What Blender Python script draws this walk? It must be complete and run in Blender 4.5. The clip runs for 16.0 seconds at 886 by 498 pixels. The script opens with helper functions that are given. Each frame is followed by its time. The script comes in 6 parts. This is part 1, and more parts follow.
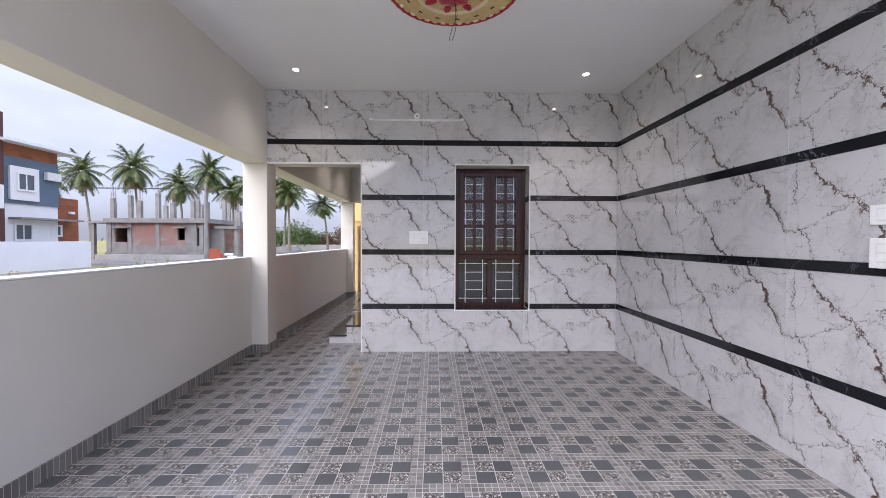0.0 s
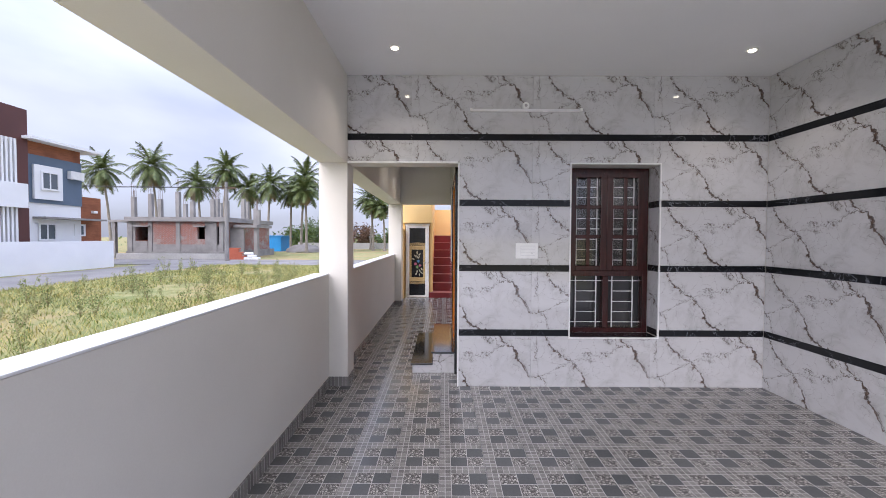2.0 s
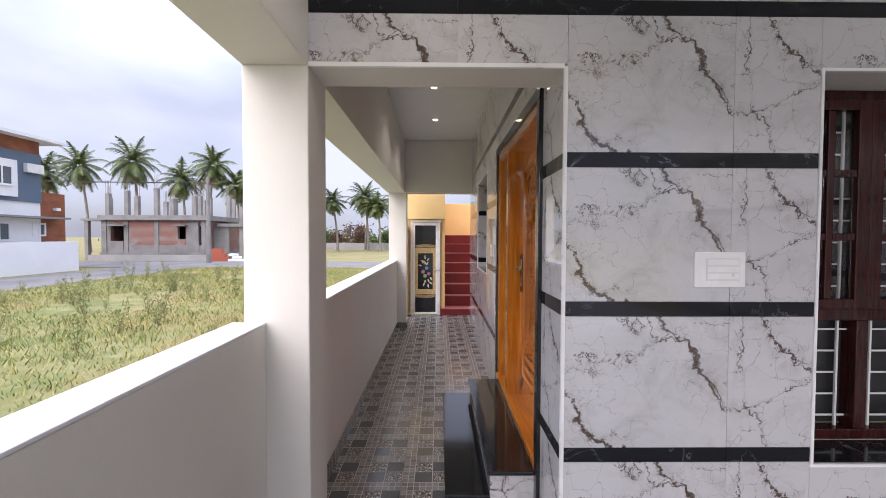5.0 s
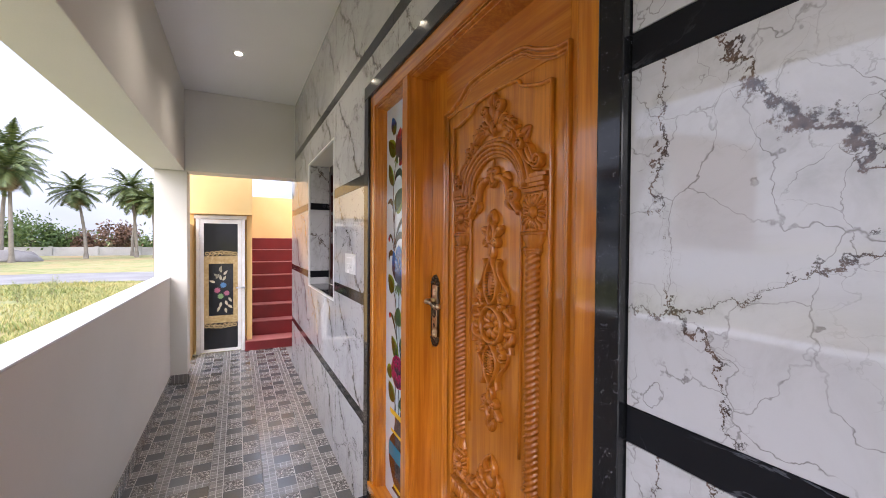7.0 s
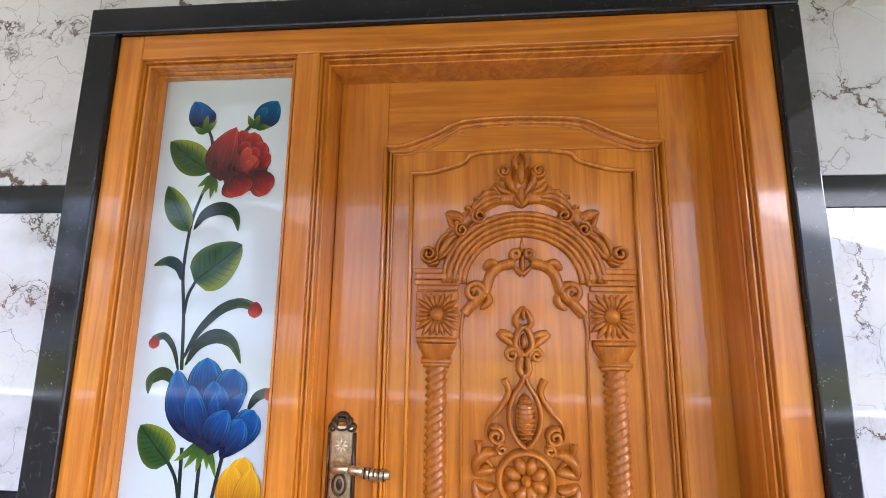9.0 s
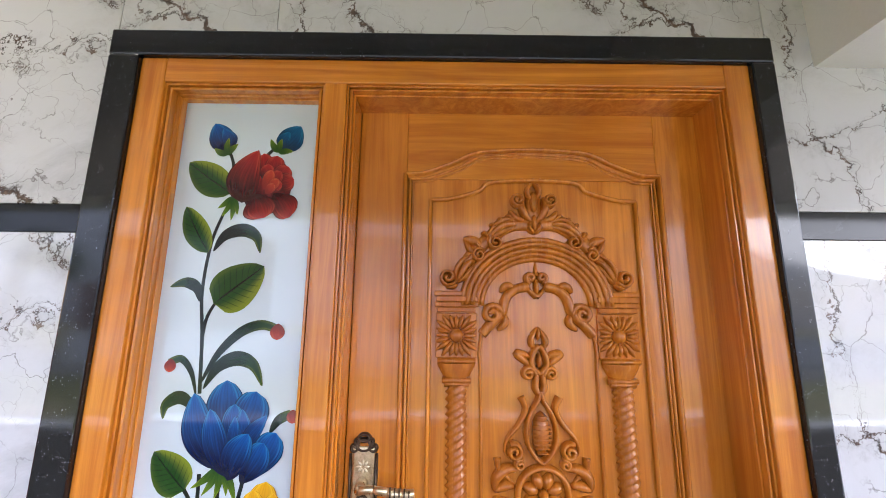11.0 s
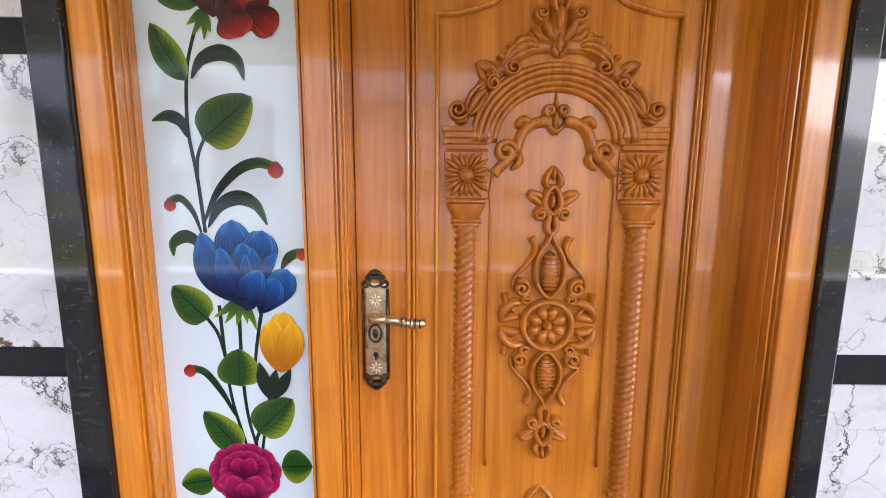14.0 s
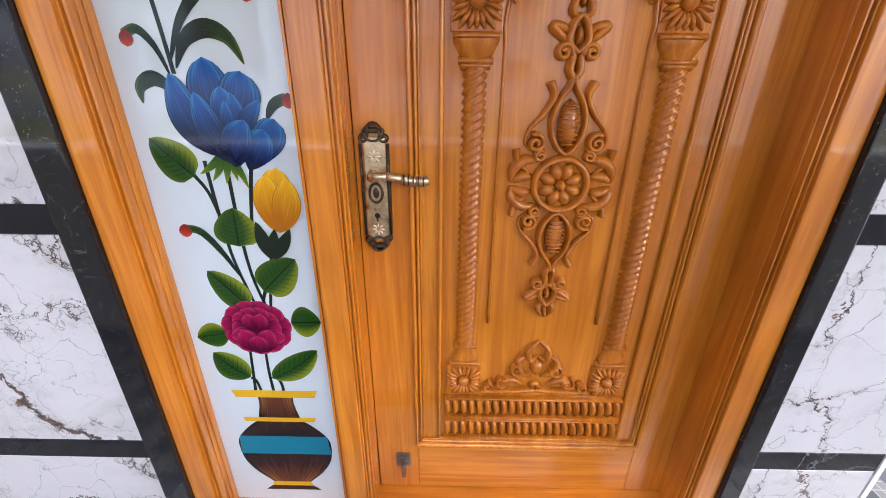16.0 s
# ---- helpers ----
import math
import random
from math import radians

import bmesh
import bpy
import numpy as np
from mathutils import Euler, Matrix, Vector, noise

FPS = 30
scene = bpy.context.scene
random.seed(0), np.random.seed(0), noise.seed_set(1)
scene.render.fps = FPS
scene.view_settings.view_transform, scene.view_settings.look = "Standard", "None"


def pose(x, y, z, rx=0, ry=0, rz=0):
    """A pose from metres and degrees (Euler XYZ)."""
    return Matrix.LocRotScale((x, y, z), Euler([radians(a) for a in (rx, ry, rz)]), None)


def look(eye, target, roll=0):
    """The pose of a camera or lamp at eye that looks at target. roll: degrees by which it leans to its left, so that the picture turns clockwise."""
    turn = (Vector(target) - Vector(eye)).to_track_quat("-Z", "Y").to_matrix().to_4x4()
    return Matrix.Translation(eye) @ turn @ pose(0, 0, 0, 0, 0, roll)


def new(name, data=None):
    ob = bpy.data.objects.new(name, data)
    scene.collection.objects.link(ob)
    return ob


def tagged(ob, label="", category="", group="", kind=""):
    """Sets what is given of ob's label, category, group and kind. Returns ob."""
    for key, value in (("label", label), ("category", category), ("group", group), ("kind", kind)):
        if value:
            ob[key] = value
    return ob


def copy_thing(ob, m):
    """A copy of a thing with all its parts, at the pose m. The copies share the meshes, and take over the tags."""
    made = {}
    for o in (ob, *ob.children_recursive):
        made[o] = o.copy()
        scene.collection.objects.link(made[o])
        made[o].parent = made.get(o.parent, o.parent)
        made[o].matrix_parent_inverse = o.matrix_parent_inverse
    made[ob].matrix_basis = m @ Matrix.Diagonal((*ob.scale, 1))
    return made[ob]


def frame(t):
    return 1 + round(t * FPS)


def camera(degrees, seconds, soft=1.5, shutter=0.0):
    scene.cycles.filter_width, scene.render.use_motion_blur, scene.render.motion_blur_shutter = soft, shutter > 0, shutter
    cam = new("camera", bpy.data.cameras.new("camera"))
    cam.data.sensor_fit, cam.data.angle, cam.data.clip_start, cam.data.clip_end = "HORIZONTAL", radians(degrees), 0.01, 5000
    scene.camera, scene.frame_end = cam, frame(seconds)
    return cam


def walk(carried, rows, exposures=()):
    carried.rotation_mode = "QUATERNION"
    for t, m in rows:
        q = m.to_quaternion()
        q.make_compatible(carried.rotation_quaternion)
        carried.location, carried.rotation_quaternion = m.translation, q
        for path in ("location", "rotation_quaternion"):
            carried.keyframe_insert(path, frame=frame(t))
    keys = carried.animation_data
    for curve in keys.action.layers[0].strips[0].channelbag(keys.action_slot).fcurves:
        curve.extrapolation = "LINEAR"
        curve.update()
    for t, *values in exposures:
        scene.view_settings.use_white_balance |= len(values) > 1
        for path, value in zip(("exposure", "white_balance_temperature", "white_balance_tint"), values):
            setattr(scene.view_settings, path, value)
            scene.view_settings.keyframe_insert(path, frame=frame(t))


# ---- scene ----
cam = camera(95.8, 16.0, soft=0.9)
METRES, EYE, TILT, LEAN, TURN = 6.9, 1.335, 0.0, 0.0, -1.3
ROWS = [
    (0.0, 0.0, 0.0, 0.0, 0.0, -1.19, -0.19),
    (0.5, -0.0302, 0.0293, 0.0068, 0.16, -1.23, -0.22),
    (1.0, -0.0715, 0.0542, 0.0107, 0.53, -1.28, -0.26),
    (1.5, -0.1125, 0.0767, 0.0161, 0.99, -1.38, -0.3),
    (2.0, -0.1489, 0.1105, 0.0238, 1.4, -1.61, -0.25),
    (2.5, -0.1825, 0.1464, 0.0252, 1.72, -1.84, -0.25),
    (3.0, -0.2062, 0.188, 0.0267, 1.99, -2.02, -0.23),
    (5.5, -0.2156, 0.5026, 0.0243, -0.51, -1.46, -0.16),
    (6.0, -0.2168, 0.5635, 0.0236, -5.34, -1.22, -0.24),
    (6.5, -0.2179, 0.6194, 0.0251, -13.59, -1.15, -0.23),
    (7.0, -0.2296, 0.6709, 0.0261, -25.93, -1.0, -0.43),
    (7.5, -0.2295, 0.7265, 0.0232, -41.15, -0.66, -0.71),
    (8.0, -0.2329, 0.7811, 0.0274, -58.86, 0.69, -0.83),
    (8.5, -0.2464, 0.8241, 0.0343, -75.72, 4.19, -0.92),
    (9.0, -0.2627, 0.8363, 0.0399, -84.27, 8.53, -0.69),
    (11.5, -0.2707, 0.8557, 0.0413, -89.91, 10.12, -0.39),
    (12.0, -0.2692, 0.8561, 0.0398, -89.64, 7.13, -0.38),
    (12.5, -0.2677, 0.8564, 0.0384, -89.37, 3.73, -0.42),
    (13.0, -0.2655, 0.856, 0.0362, -89.09, 0.1, -0.4),
    (13.5, -0.2634, 0.8555, 0.0339, -88.69, -3.71, -0.42),
    (14.0, -0.2611, 0.855, 0.0318, -88.29, -7.72, -0.41),
    (14.5, -0.2592, 0.854, 0.0295, -88.09, -11.65, -0.43),
    (15.0, -0.2575, 0.8541, 0.0269, -87.93, -15.64, -0.43),
    (15.5, -0.2556, 0.8548, 0.0238, -87.89, -19.74, -0.44),
    (16.0, -0.254, 0.8559, 0.0205, -87.88, -23.8, -0.47),
]
EXPOSURES = [(0.0, 0.5, 6250, 16), (3.0, 0.5, 6250, 16), (5.5, 0.45, 6500, 16), (6.5, 0.72, 6500, 16), (7.5, 1.35, 6200, 15), (8.5, 1.9, 5750, 14), (9.0, 1.97, 5850, 14), (11.5, 1.87, 6000, 14), (13.0, 1.87, 6100, 14), (14.5, 1.76, 6250, 14), (16.0, 1.6, 6250, 14)]
walk(cam, [(t, pose(0, 0, EYE, TILT, LEAN, TURN) @ pose(METRES * x, METRES * y, METRES * z, 90 + pitch, roll, yaw)) for t, x, y, z, yaw, pitch, roll in ROWS], EXPOSURES)

# ---- light and sky ----
SUN_EL, SUN_AZ = radians(38), radians(210)
world = bpy.data.worlds.new("sky")
scene.world = world
world.use_nodes = True
wt = world.node_tree
wt.nodes.clear()
w_out = wt.nodes.new("ShaderNodeOutputWorld")
w_bg = wt.nodes.new("ShaderNodeBackground")
w_sky = wt.nodes.new("ShaderNodeTexSky")
w_sky.sky_type, w_sky.sun_disc = "NISHITA", False
w_sky.sun_elevation, w_sky.sun_rotation = SUN_EL, SUN_AZ
w_sky.air_density, w_sky.dust_density, w_sky.ozone_density = 1.0, 3.0, 1.5
w_co = wt.nodes.new("ShaderNodeTexCoord")
w_map = wt.nodes.new("ShaderNodeMapping")
w_map.inputs["Scale"].default_value = (1.0, 1.0, 2.6)
w_noise = wt.nodes.new("ShaderNodeTexNoise")
w_noise.inputs["Scale"].default_value, w_noise.inputs["Detail"].default_value = 1.9, 6.0
w_noise.inputs["Roughness"].default_value = 0.45
w_ramp = wt.nodes.new("ShaderNodeValToRGB")
w_ramp.color_ramp.elements[0].position, w_ramp.color_ramp.elements[1].position = 0.36, 0.66
w_ramp.color_ramp.elements[0].color = (0.44, 0.44, 0.44, 1)
w_ramp.color_ramp.elements[1].color = (0.96, 0.96, 0.96, 1)
w_mix = wt.nodes.new("ShaderNodeMix")
w_mix.data_type = "RGBA"
w_mix.inputs[7].default_value = (8.2, 8.8, 10.8, 1)
wt.links.new(w_co.outputs["Generated"], w_map.inputs["Vector"])
wt.links.new(w_map.outputs["Vector"], w_noise.inputs["Vector"])
wt.links.new(w_noise.outputs["Fac"], w_ramp.inputs["Fac"])
wt.links.new(w_ramp.outputs["Color"], w_mix.inputs[0])
wt.links.new(w_sky.outputs["Color"], w_mix.inputs[6])
wt.links.new(w_mix.outputs[2], w_bg.inputs["Color"])
# an overcast sky is brighter towards the zenith
w_sep = wt.nodes.new("ShaderNodeSeparateXYZ")
w_grad = wt.nodes.new("ShaderNodeMapRange")
w_grad.inputs[1].default_value, w_grad.inputs[2].default_value = 0.25, 0.9
w_grad.inputs[3].default_value, w_grad.inputs[4].default_value = 0.080, 0.28
wt.links.new(w_co.outputs["Generated"], w_sep.inputs[0])
wt.links.new(w_sep.outputs["Z"], w_grad.inputs[0])
wt.links.new(w_grad.outputs[0], w_bg.inputs["Strength"])
wt.links.new(w_bg.outputs["Background"], w_out.inputs["Surface"])
sun = new("sun", bpy.data.lights.new("sun", "SUN"))
sun.data.energy, sun.data.angle, sun.data.color = 2.3, radians(70), (1.0, 0.975, 0.95)
sun.matrix_world = look((0, 0, 60), Vector((0, 0, 60)) - Vector((math.sin(SUN_AZ) * math.cos(SUN_EL), math.cos(SUN_AZ) * math.cos(SUN_EL), math.sin(SUN_EL))))


# ---- materials ----
class Ex:
    """A node socket or number, with arithmetic."""

    def __init__(self, g, v):
        self.g, self.v = g, v

    def op(self, name, other=None, third=None):
        n = self.g.tree.nodes.new("ShaderNodeMath")
        n.operation = name
        for i, a in enumerate((self, other, third)):
            if a is None:
                continue
            a = a.v if isinstance(a, Ex) else a
            if isinstance(a, (int, float)):
                n.inputs[i].default_value = a
            else:
                self.g.tree.links.new(a, n.inputs[i])
        return Ex(self.g, n.outputs[0])

    def __add__(self, o): return self.op("ADD", o)
    def __sub__(self, o): return self.op("SUBTRACT", o)
    def __mul__(self, o): return self.op("MULTIPLY", o)
    def __truediv__(self, o): return self.op("DIVIDE", o)
    def lt(self, o): return self.op("LESS_THAN", o)
    def gt(self, o): return self.op("GREATER_THAN", o)
    def mx(self, o): return self.op("MAXIMUM", o)
    def mn(self, o): return self.op("MINIMUM", o)
    def ab(self): return self.op("ABSOLUTE")
    def floor(self): return self.op("FLOOR")
    def fract(self): return self.op("FRACT")
    def powr(self, o): return self.op("POWER", o)

    def step(self, a, b, lo=0.0, hi=1.0):
        n = self.g.tree.nodes.new("ShaderNodeMapRange")
        n.interpolation_type = "SMOOTHSTEP"
        self.g.tree.links.new(self.v, n.inputs[0])
        for i, x in enumerate((a, b, lo, hi)):
            n.inputs[i + 1].default_value = x
        return Ex(self.g, n.outputs[0])


class Graph:
    """A procedural material under construction."""

    def __init__(self, name, rough=0.5, metal=0.0, spec=0.5):
        self.mat = bpy.data.materials.new(name)
        self.mat.use_nodes = True
        self.tree = self.mat.node_tree
        self.bsdf = self.tree.nodes["Principled BSDF"]
        self.bsdf.inputs["Roughness"].default_value = rough
        self.bsdf.inputs["Metallic"].default_value = metal
        self.bsdf.inputs["Specular IOR Level"].default_value = spec
        self.co = self.tree.nodes.new("ShaderNodeTexCoord").outputs["Object"]

    def world_coords(self):
        self.co = self.tree.nodes.new("ShaderNodeNewGeometry").outputs["Position"]
        return self

    def xyz(self):
        n = self.tree.nodes.new("ShaderNodeSeparateXYZ")
        self.tree.links.new(self.co, n.inputs[0])
        return [Ex(self, o) for o in n.outputs]

    def stretch(self, sx, sy, sz, off=(0, 0, 0), rot=(0, 0, 0)):
        n = self.tree.nodes.new("ShaderNodeMapping")
        n.inputs["Scale"].default_value = (sx, sy, sz)
        n.inputs["Location"].default_value = off
        n.inputs["Rotation"].default_value = rot
        self.tree.links.new(self.co, n.inputs[0])
        return n.outputs[0]

    def noise(self, scale, detail=4.0, rough=0.55, distort=0.0, co=None):
        n = self.tree.nodes.new("ShaderNodeTexNoise")
        n.inputs["Scale"].default_value, n.inputs["Detail"].default_value = scale, detail
        n.inputs["Roughness"].default_value, n.inputs["Distortion"].default_value = rough, distort
        self.tree.links.new(co or self.co, n.inputs["Vector"])
        return Ex(self, n.outputs["Fac"])

    def cells(self, scale, feature="F1", co=None, out="Distance"):
        n = self.tree.nodes.new("ShaderNodeTexVoronoi")
        n.feature = feature
        n.inputs["Scale"].default_value = scale
        self.tree.links.new(co or self.co, n.inputs["Vector"])
        return Ex(self, n.outputs[out])

    def warped(self, scale, amount):
        n = self.tree.nodes.new("ShaderNodeTexNoise")
        n.inputs["Scale"].default_value, n.inputs["Detail"].default_value = scale, 5.0
        self.tree.links.new(self.co, n.inputs["Vector"])
        m = self.tree.nodes.new("ShaderNodeVectorMath")
        m.operation = "MULTIPLY_ADD"
        m.inputs[1].default_value = (amount, amount, amount)
        self.tree.links.new(n.outputs["Color"], m.inputs[0])
        self.tree.links.new(self.co, m.inputs[2])
        return m.outputs[0]

    def rnd(self):
        return Ex(self, self.tree.nodes.new("ShaderNodeObjectInfo").outputs["Random"])

    def island(self):
        return Ex(self, self.tree.nodes.new("ShaderNodeNewGeometry").outputs["Random Per Island"])

    def mix(self, fac, a, b):
        n = self.tree.nodes.new("ShaderNodeMix")
        n.data_type = "RGBA"
        for i, x in ((0, fac), (6, a), (7, b)):
            if isinstance(x, Ex):
                x = x.v
            if isinstance(x, (tuple, list)):
                n.inputs[i].default_value = (*x, 1)
            elif isinstance(x, (int, float)):
                n.inputs[i].default_value = x
            else:
                self.tree.links.new(x, n.inputs[i])
        return n.outputs[2]

    def color(self, c):
        if isinstance(c, (tuple, list)):
            self.bsdf.inputs["Base Color"].default_value = (*c, 1)
        else:
            self.tree.links.new(c, self.bsdf.inputs["Base Color"])
        return self

    def rough(self, e):
        self.tree.links.new(e.v, self.bsdf.inputs["Roughness"])
        return self

    def bump(self, e, strength=0.3, dist=0.002):
        n = self.tree.nodes.new("ShaderNodeBump")
        n.inputs["Strength"].default_value, n.inputs["Distance"].default_value = strength, dist
        self.tree.links.new(e.v, n.inputs["Height"])
        self.tree.links.new(n.outputs[0], self.bsdf.inputs["Normal"])
        return self


def mottled(name, a, b, scale=3.0, rough=0.6, grain=120.0, bump=0.15, dist=0.001, metal=0.0, spec=0.5, space=False):
    g = Graph(name, rough, metal, spec)
    if space:
        g.world_coords()
    big, fine = g.noise(scale, 5), g.noise(grain, 3)
    g.color(g.mix((big * 0.7 + fine * 0.3).step(0.3, 0.7), a, b))
    g.rough((big * 0.2 + (rough - 0.1)).mx(0.02))
    g.bump(fine * 0.6 + big * 0.4, bump, dist)
    return g.mat


def plain(name, c, rough=0.5, metal=0.0, spec=0.5):
    return mottled(name, tuple(x * 0.93 for x in c), tuple(min(1, x * 1.05) for x in c), 8.0, rough, 200.0, 0.06, 0.0005, metal, spec)


def marble_mat():
    g = Graph("marble_tile", 0.04, 0, 0.9)
    x, y, z = g.xyz()
    n1 = g.noise(2.6, 3, 0.5)
    n2 = g.noise(11.0, 8, 0.68, 0.3, g.stretch(1, 1, 1, (3.1, 0, 1.7)))
    n3 = g.noise(38.0, 5, 0.7)
    patch = g.noise(4.6, 4, 0.6, 0, g.stretch(1, 1, 1, (7.3, 0, 2.2)))
    veins, soft = None, None
    for a, b, c, amp, wid in ((0.70, 0.71, 0.50, 0.24, 0.013), (0.73, 0.68, 1.02, 0.22, 0.010), (-0.30, 0.95, 0.16, 0.44, 0.004), (0.97, 0.24, 0.14, 0.5, 0.005), (0.45, 0.9, 0.80, 0.5, 0.004)):
        d = (x * a + z * b + (n1 - 0.5) * amp + (n2 - 0.5) * 0.15 + (n3 - 0.5) * 0.085 - c).ab()
        width = (patch - 0.40).mx(0.0) * (wid * 9.0) + wid * 0.06
        v = (d / width).step(0.3, 1.0, 1.0, 0.0)
        h = d.step(0.0, wid * 9.0, 1.0, 0.0)
        veins = v if veins is None else veins.mx(v)
        soft = h if soft is None else soft.mx(h)
    halo0 = g.noise(2.2, 4, 0.6, 0, g.stretch(1, 1, 1, (4.4, 0, 9.1))).step(0.5, 0.62)
    crack = g.cells(6.5, "DISTANCE_TO_EDGE", g.warped(7.0, 0.26))
    crack2 = g.cells(15.0, "DISTANCE_TO_EDGE", g.warped(14.0, 0.12))
    mask = g.noise(3.4, 4, 0.6, 0, g.stretch(1, 1, 1, (1.3, 0, 5.1)))
    fine = (crack.step(0.0, 0.014, 1.0, 0.0) * mask.step(0.38, 0.52)).mx(crack2.step(0.0, 0.018, 1.0, 0.0) * (soft * 0.8 + halo0 * 0.6) * mask.step(0.34, 0.5))
    halo = g.noise(4.0, 8, 0.7, 0.8).step(0.45, 0.80) * 0.6 + soft * n2.step(0.4, 0.7) * 0.5
    base = g.mix(halo, (0.58, 0.575, 0.59), (0.33, 0.32, 0.315))
    brown = g.mix(n3.step(0.35, 0.65), (0.026, 0.019, 0.017), (0.15, 0.098, 0.076))
    c1 = g.mix(fine * (n2.step(0.3, 0.6)) * 0.75, base, (0.14, 0.12, 0.115))
    g.color(g.mix(veins * n3.step(0.24, 0.46), c1, brown))
    return g.mat


def band_mat():
    g = Graph("black_marble", 0.08, 0, 0.25).world_coords()
    v = (g.noise(4.0, 7, 0.6, 1.0) - 0.5).ab()
    s = v.step(0.0, 0.012, 1.0, 0.0) * g.noise(2.0, 2).step(0.45, 0.62)
    g.color(g.mix(s, (0.012, 0.013, 0.016), (0.16, 0.17, 0.2)))
    return g.mat


def granite_mat():
    g = Graph("black_granite", 0.09, 0, 0.5).world_coords()
    sp = g.cells(210.0).step(0.12, 0.26, 1.0, 0.0) * g.noise(60.0, 2).step(0.52, 0.62)
    g.color(g.mix(sp, (0.010, 0.011, 0.013), (0.22, 0.23, 0.26)))
    return g.mat


def floor_mat():
    g = Graph("printed_floor_tile", 0.3, 0, 0.5)
    x, y, z = g.xyz()
    u, v = x / 0.3 + 0.5, y / 0.3 + 0.5
    strip = u.lt(0.25).mx(v.lt(0.25))
    fu, fv = (u * 8.0).fract(), (v * 8.0).fract()
    eu, ev = fu.mn(fu * -1.0 + 1.0), fv.mn(fv * -1.0 + 1.0)
    small = eu.mn(ev).lt(0.055)
    su, sv = ((u - 0.25) / 0.375), ((v - 0.25) / 0.375)
    du, dv = su.fract(), sv.fract()
    big = du.mn(du * -1.0 + 1.0).mn(dv.mn(dv * -1.0 + 1.0)).lt(0.022)
    joint = (strip * small).mx((strip * -1.0 + 1.0) * big)
    odd = ((su.floor() + sv.floor()) * 0.5).fract().lt(0.25)
    peb_d = g.cells(62.0, "DISTANCE_TO_EDGE", g.warped(30.0, 0.01))
    peb = g.cells(62.0, "F1", g.warped(30.0, 0.01), "Color")
    slate_n = g.noise(60.0, 6, 0.7)
    slate = g.mix(slate_n, (0.056, 0.06, 0.063), (0.12, 0.125, 0.128))
    pebble = g.mix(peb_d.step(0.02, 0.22) * (peb.powr(1.8) * 0.9 + 0.1), (0.07, 0.066, 0.063), (0.86, 0.82, 0.77))
    cell = g.tree.nodes.new("ShaderNodeTexWhiteNoise")
    fl = g.tree.nodes.new("ShaderNodeVectorMath")
    fl.operation = "FLOOR"
    g.tree.links.new(g.stretch(26.6667, 26.6667, 0, (104.0, 104.0, 0)), fl.inputs[0])
    g.tree.links.new(fl.outputs[0], cell.inputs[0])
    mos = g.mix(Ex(g, cell.outputs[0]) * 0.7 + slate_n * 0.3, (0.11, 0.105, 0.10), (0.29, 0.275, 0.262))
    sq = g.mix(odd, pebble, slate)
    body = g.mix(strip, sq, mos)
    col = g.mix(joint, body, (0.42, 0.405, 0.39))
    dust = g.noise(1.7, 5)
    g.color(g.mix(dust.step(0.4, 0.8) * 0.12, col, (0.3, 0.29, 0.28)))
    g.rough(slate_n * 0.2 + 0.07 + joint * 0.12)
    h = (joint * -1.0 + 1.0) * 0.5 + (strip * -1.0 + 1.0) * odd.op("SUBTRACT", 1.0).ab() * peb_d.step(0.0, 0.3) * 0.5 + slate_n * 0.12
    g.bump(h, 0.5, 0.0022)
    return g.mat


def wood_mat(name, a, b, axis=2, rough=0.22, coat=1.0):
    g = Graph(name, rough, 0, 0.25).world_coords()
    s = [9.0, 9.0, 9.0]
    s[axis] = 0.55
    co = g.stretch(*s)
    grain = g.noise(2.2, 8, 0.62, 1.6, co)
    s2 = [60.0, 60.0, 60.0]
    s2[axis] = 1.6
    pores = g.noise(2.0, 4, 0.6, 0.2, g.stretch(*s2))
    blot = g.noise(1.6, 3)
    c = g.mix((grain * 0.75 + pores * 0.25).step(0.33, 0.68), a, b)
    g.color(g.mix(blot.step(0.40, 0.72) * 0.5, c, tuple(k * 0.6 for k in a)))
    g.rough(pores * 0.12 + (rough - 0.06))
    g.bump(pores * 0.6 + grain * 0.4, 0.12, 0.0008)
    g.bsdf.inputs["Coat Weight"].default_value = coat
    g.bsdf.inputs["Coat Roughness"].default_value = 0.075
    return g.mat


def glow_mat(name, c, s):
    g = Graph(name)
    g.color(c)
    g.bsdf.inputs["Emission Color"].default_value = (*c, 1)
    g.bsdf.inputs["Emission Strength"].default_value = s
    return g.mat


def glass_mat(name, c=(1, 1, 1), rough=0.0):
    g = Graph(name, rough, 0, 0.5)
    g.color(c)
    g.bsdf.inputs["Transmission Weight"].default_value = 1.0
    g.bsdf.inputs["IOR"].default_value = 1.45
    return g.mat


M_MARBLE, M_BAND, M_GRANITE, M_FLOOR = marble_mat(), band_mat(), granite_mat(), floor_mat()
M_PAINT = mottled("cream_wall_paint", (0.66, 0.635, 0.585), (0.71, 0.685, 0.635), 1.3, 0.62, 160, 0.12, 0.001, space=True)
M_CEIL = mottled("white_ceiling_paint", (0.79, 0.785, 0.78), (0.84, 0.835, 0.83), 0.9, 0.7, 140, 0.08, 0.001, space=True)
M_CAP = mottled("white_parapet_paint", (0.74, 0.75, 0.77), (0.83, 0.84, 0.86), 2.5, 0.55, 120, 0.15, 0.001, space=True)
M_YELLOW = mottled("yellow_wall_paint", (0.80, 0.55, 0.23), (0.86, 0.62, 0.28), 1.6, 0.6, 130, 0.12, 0.001, space=True)
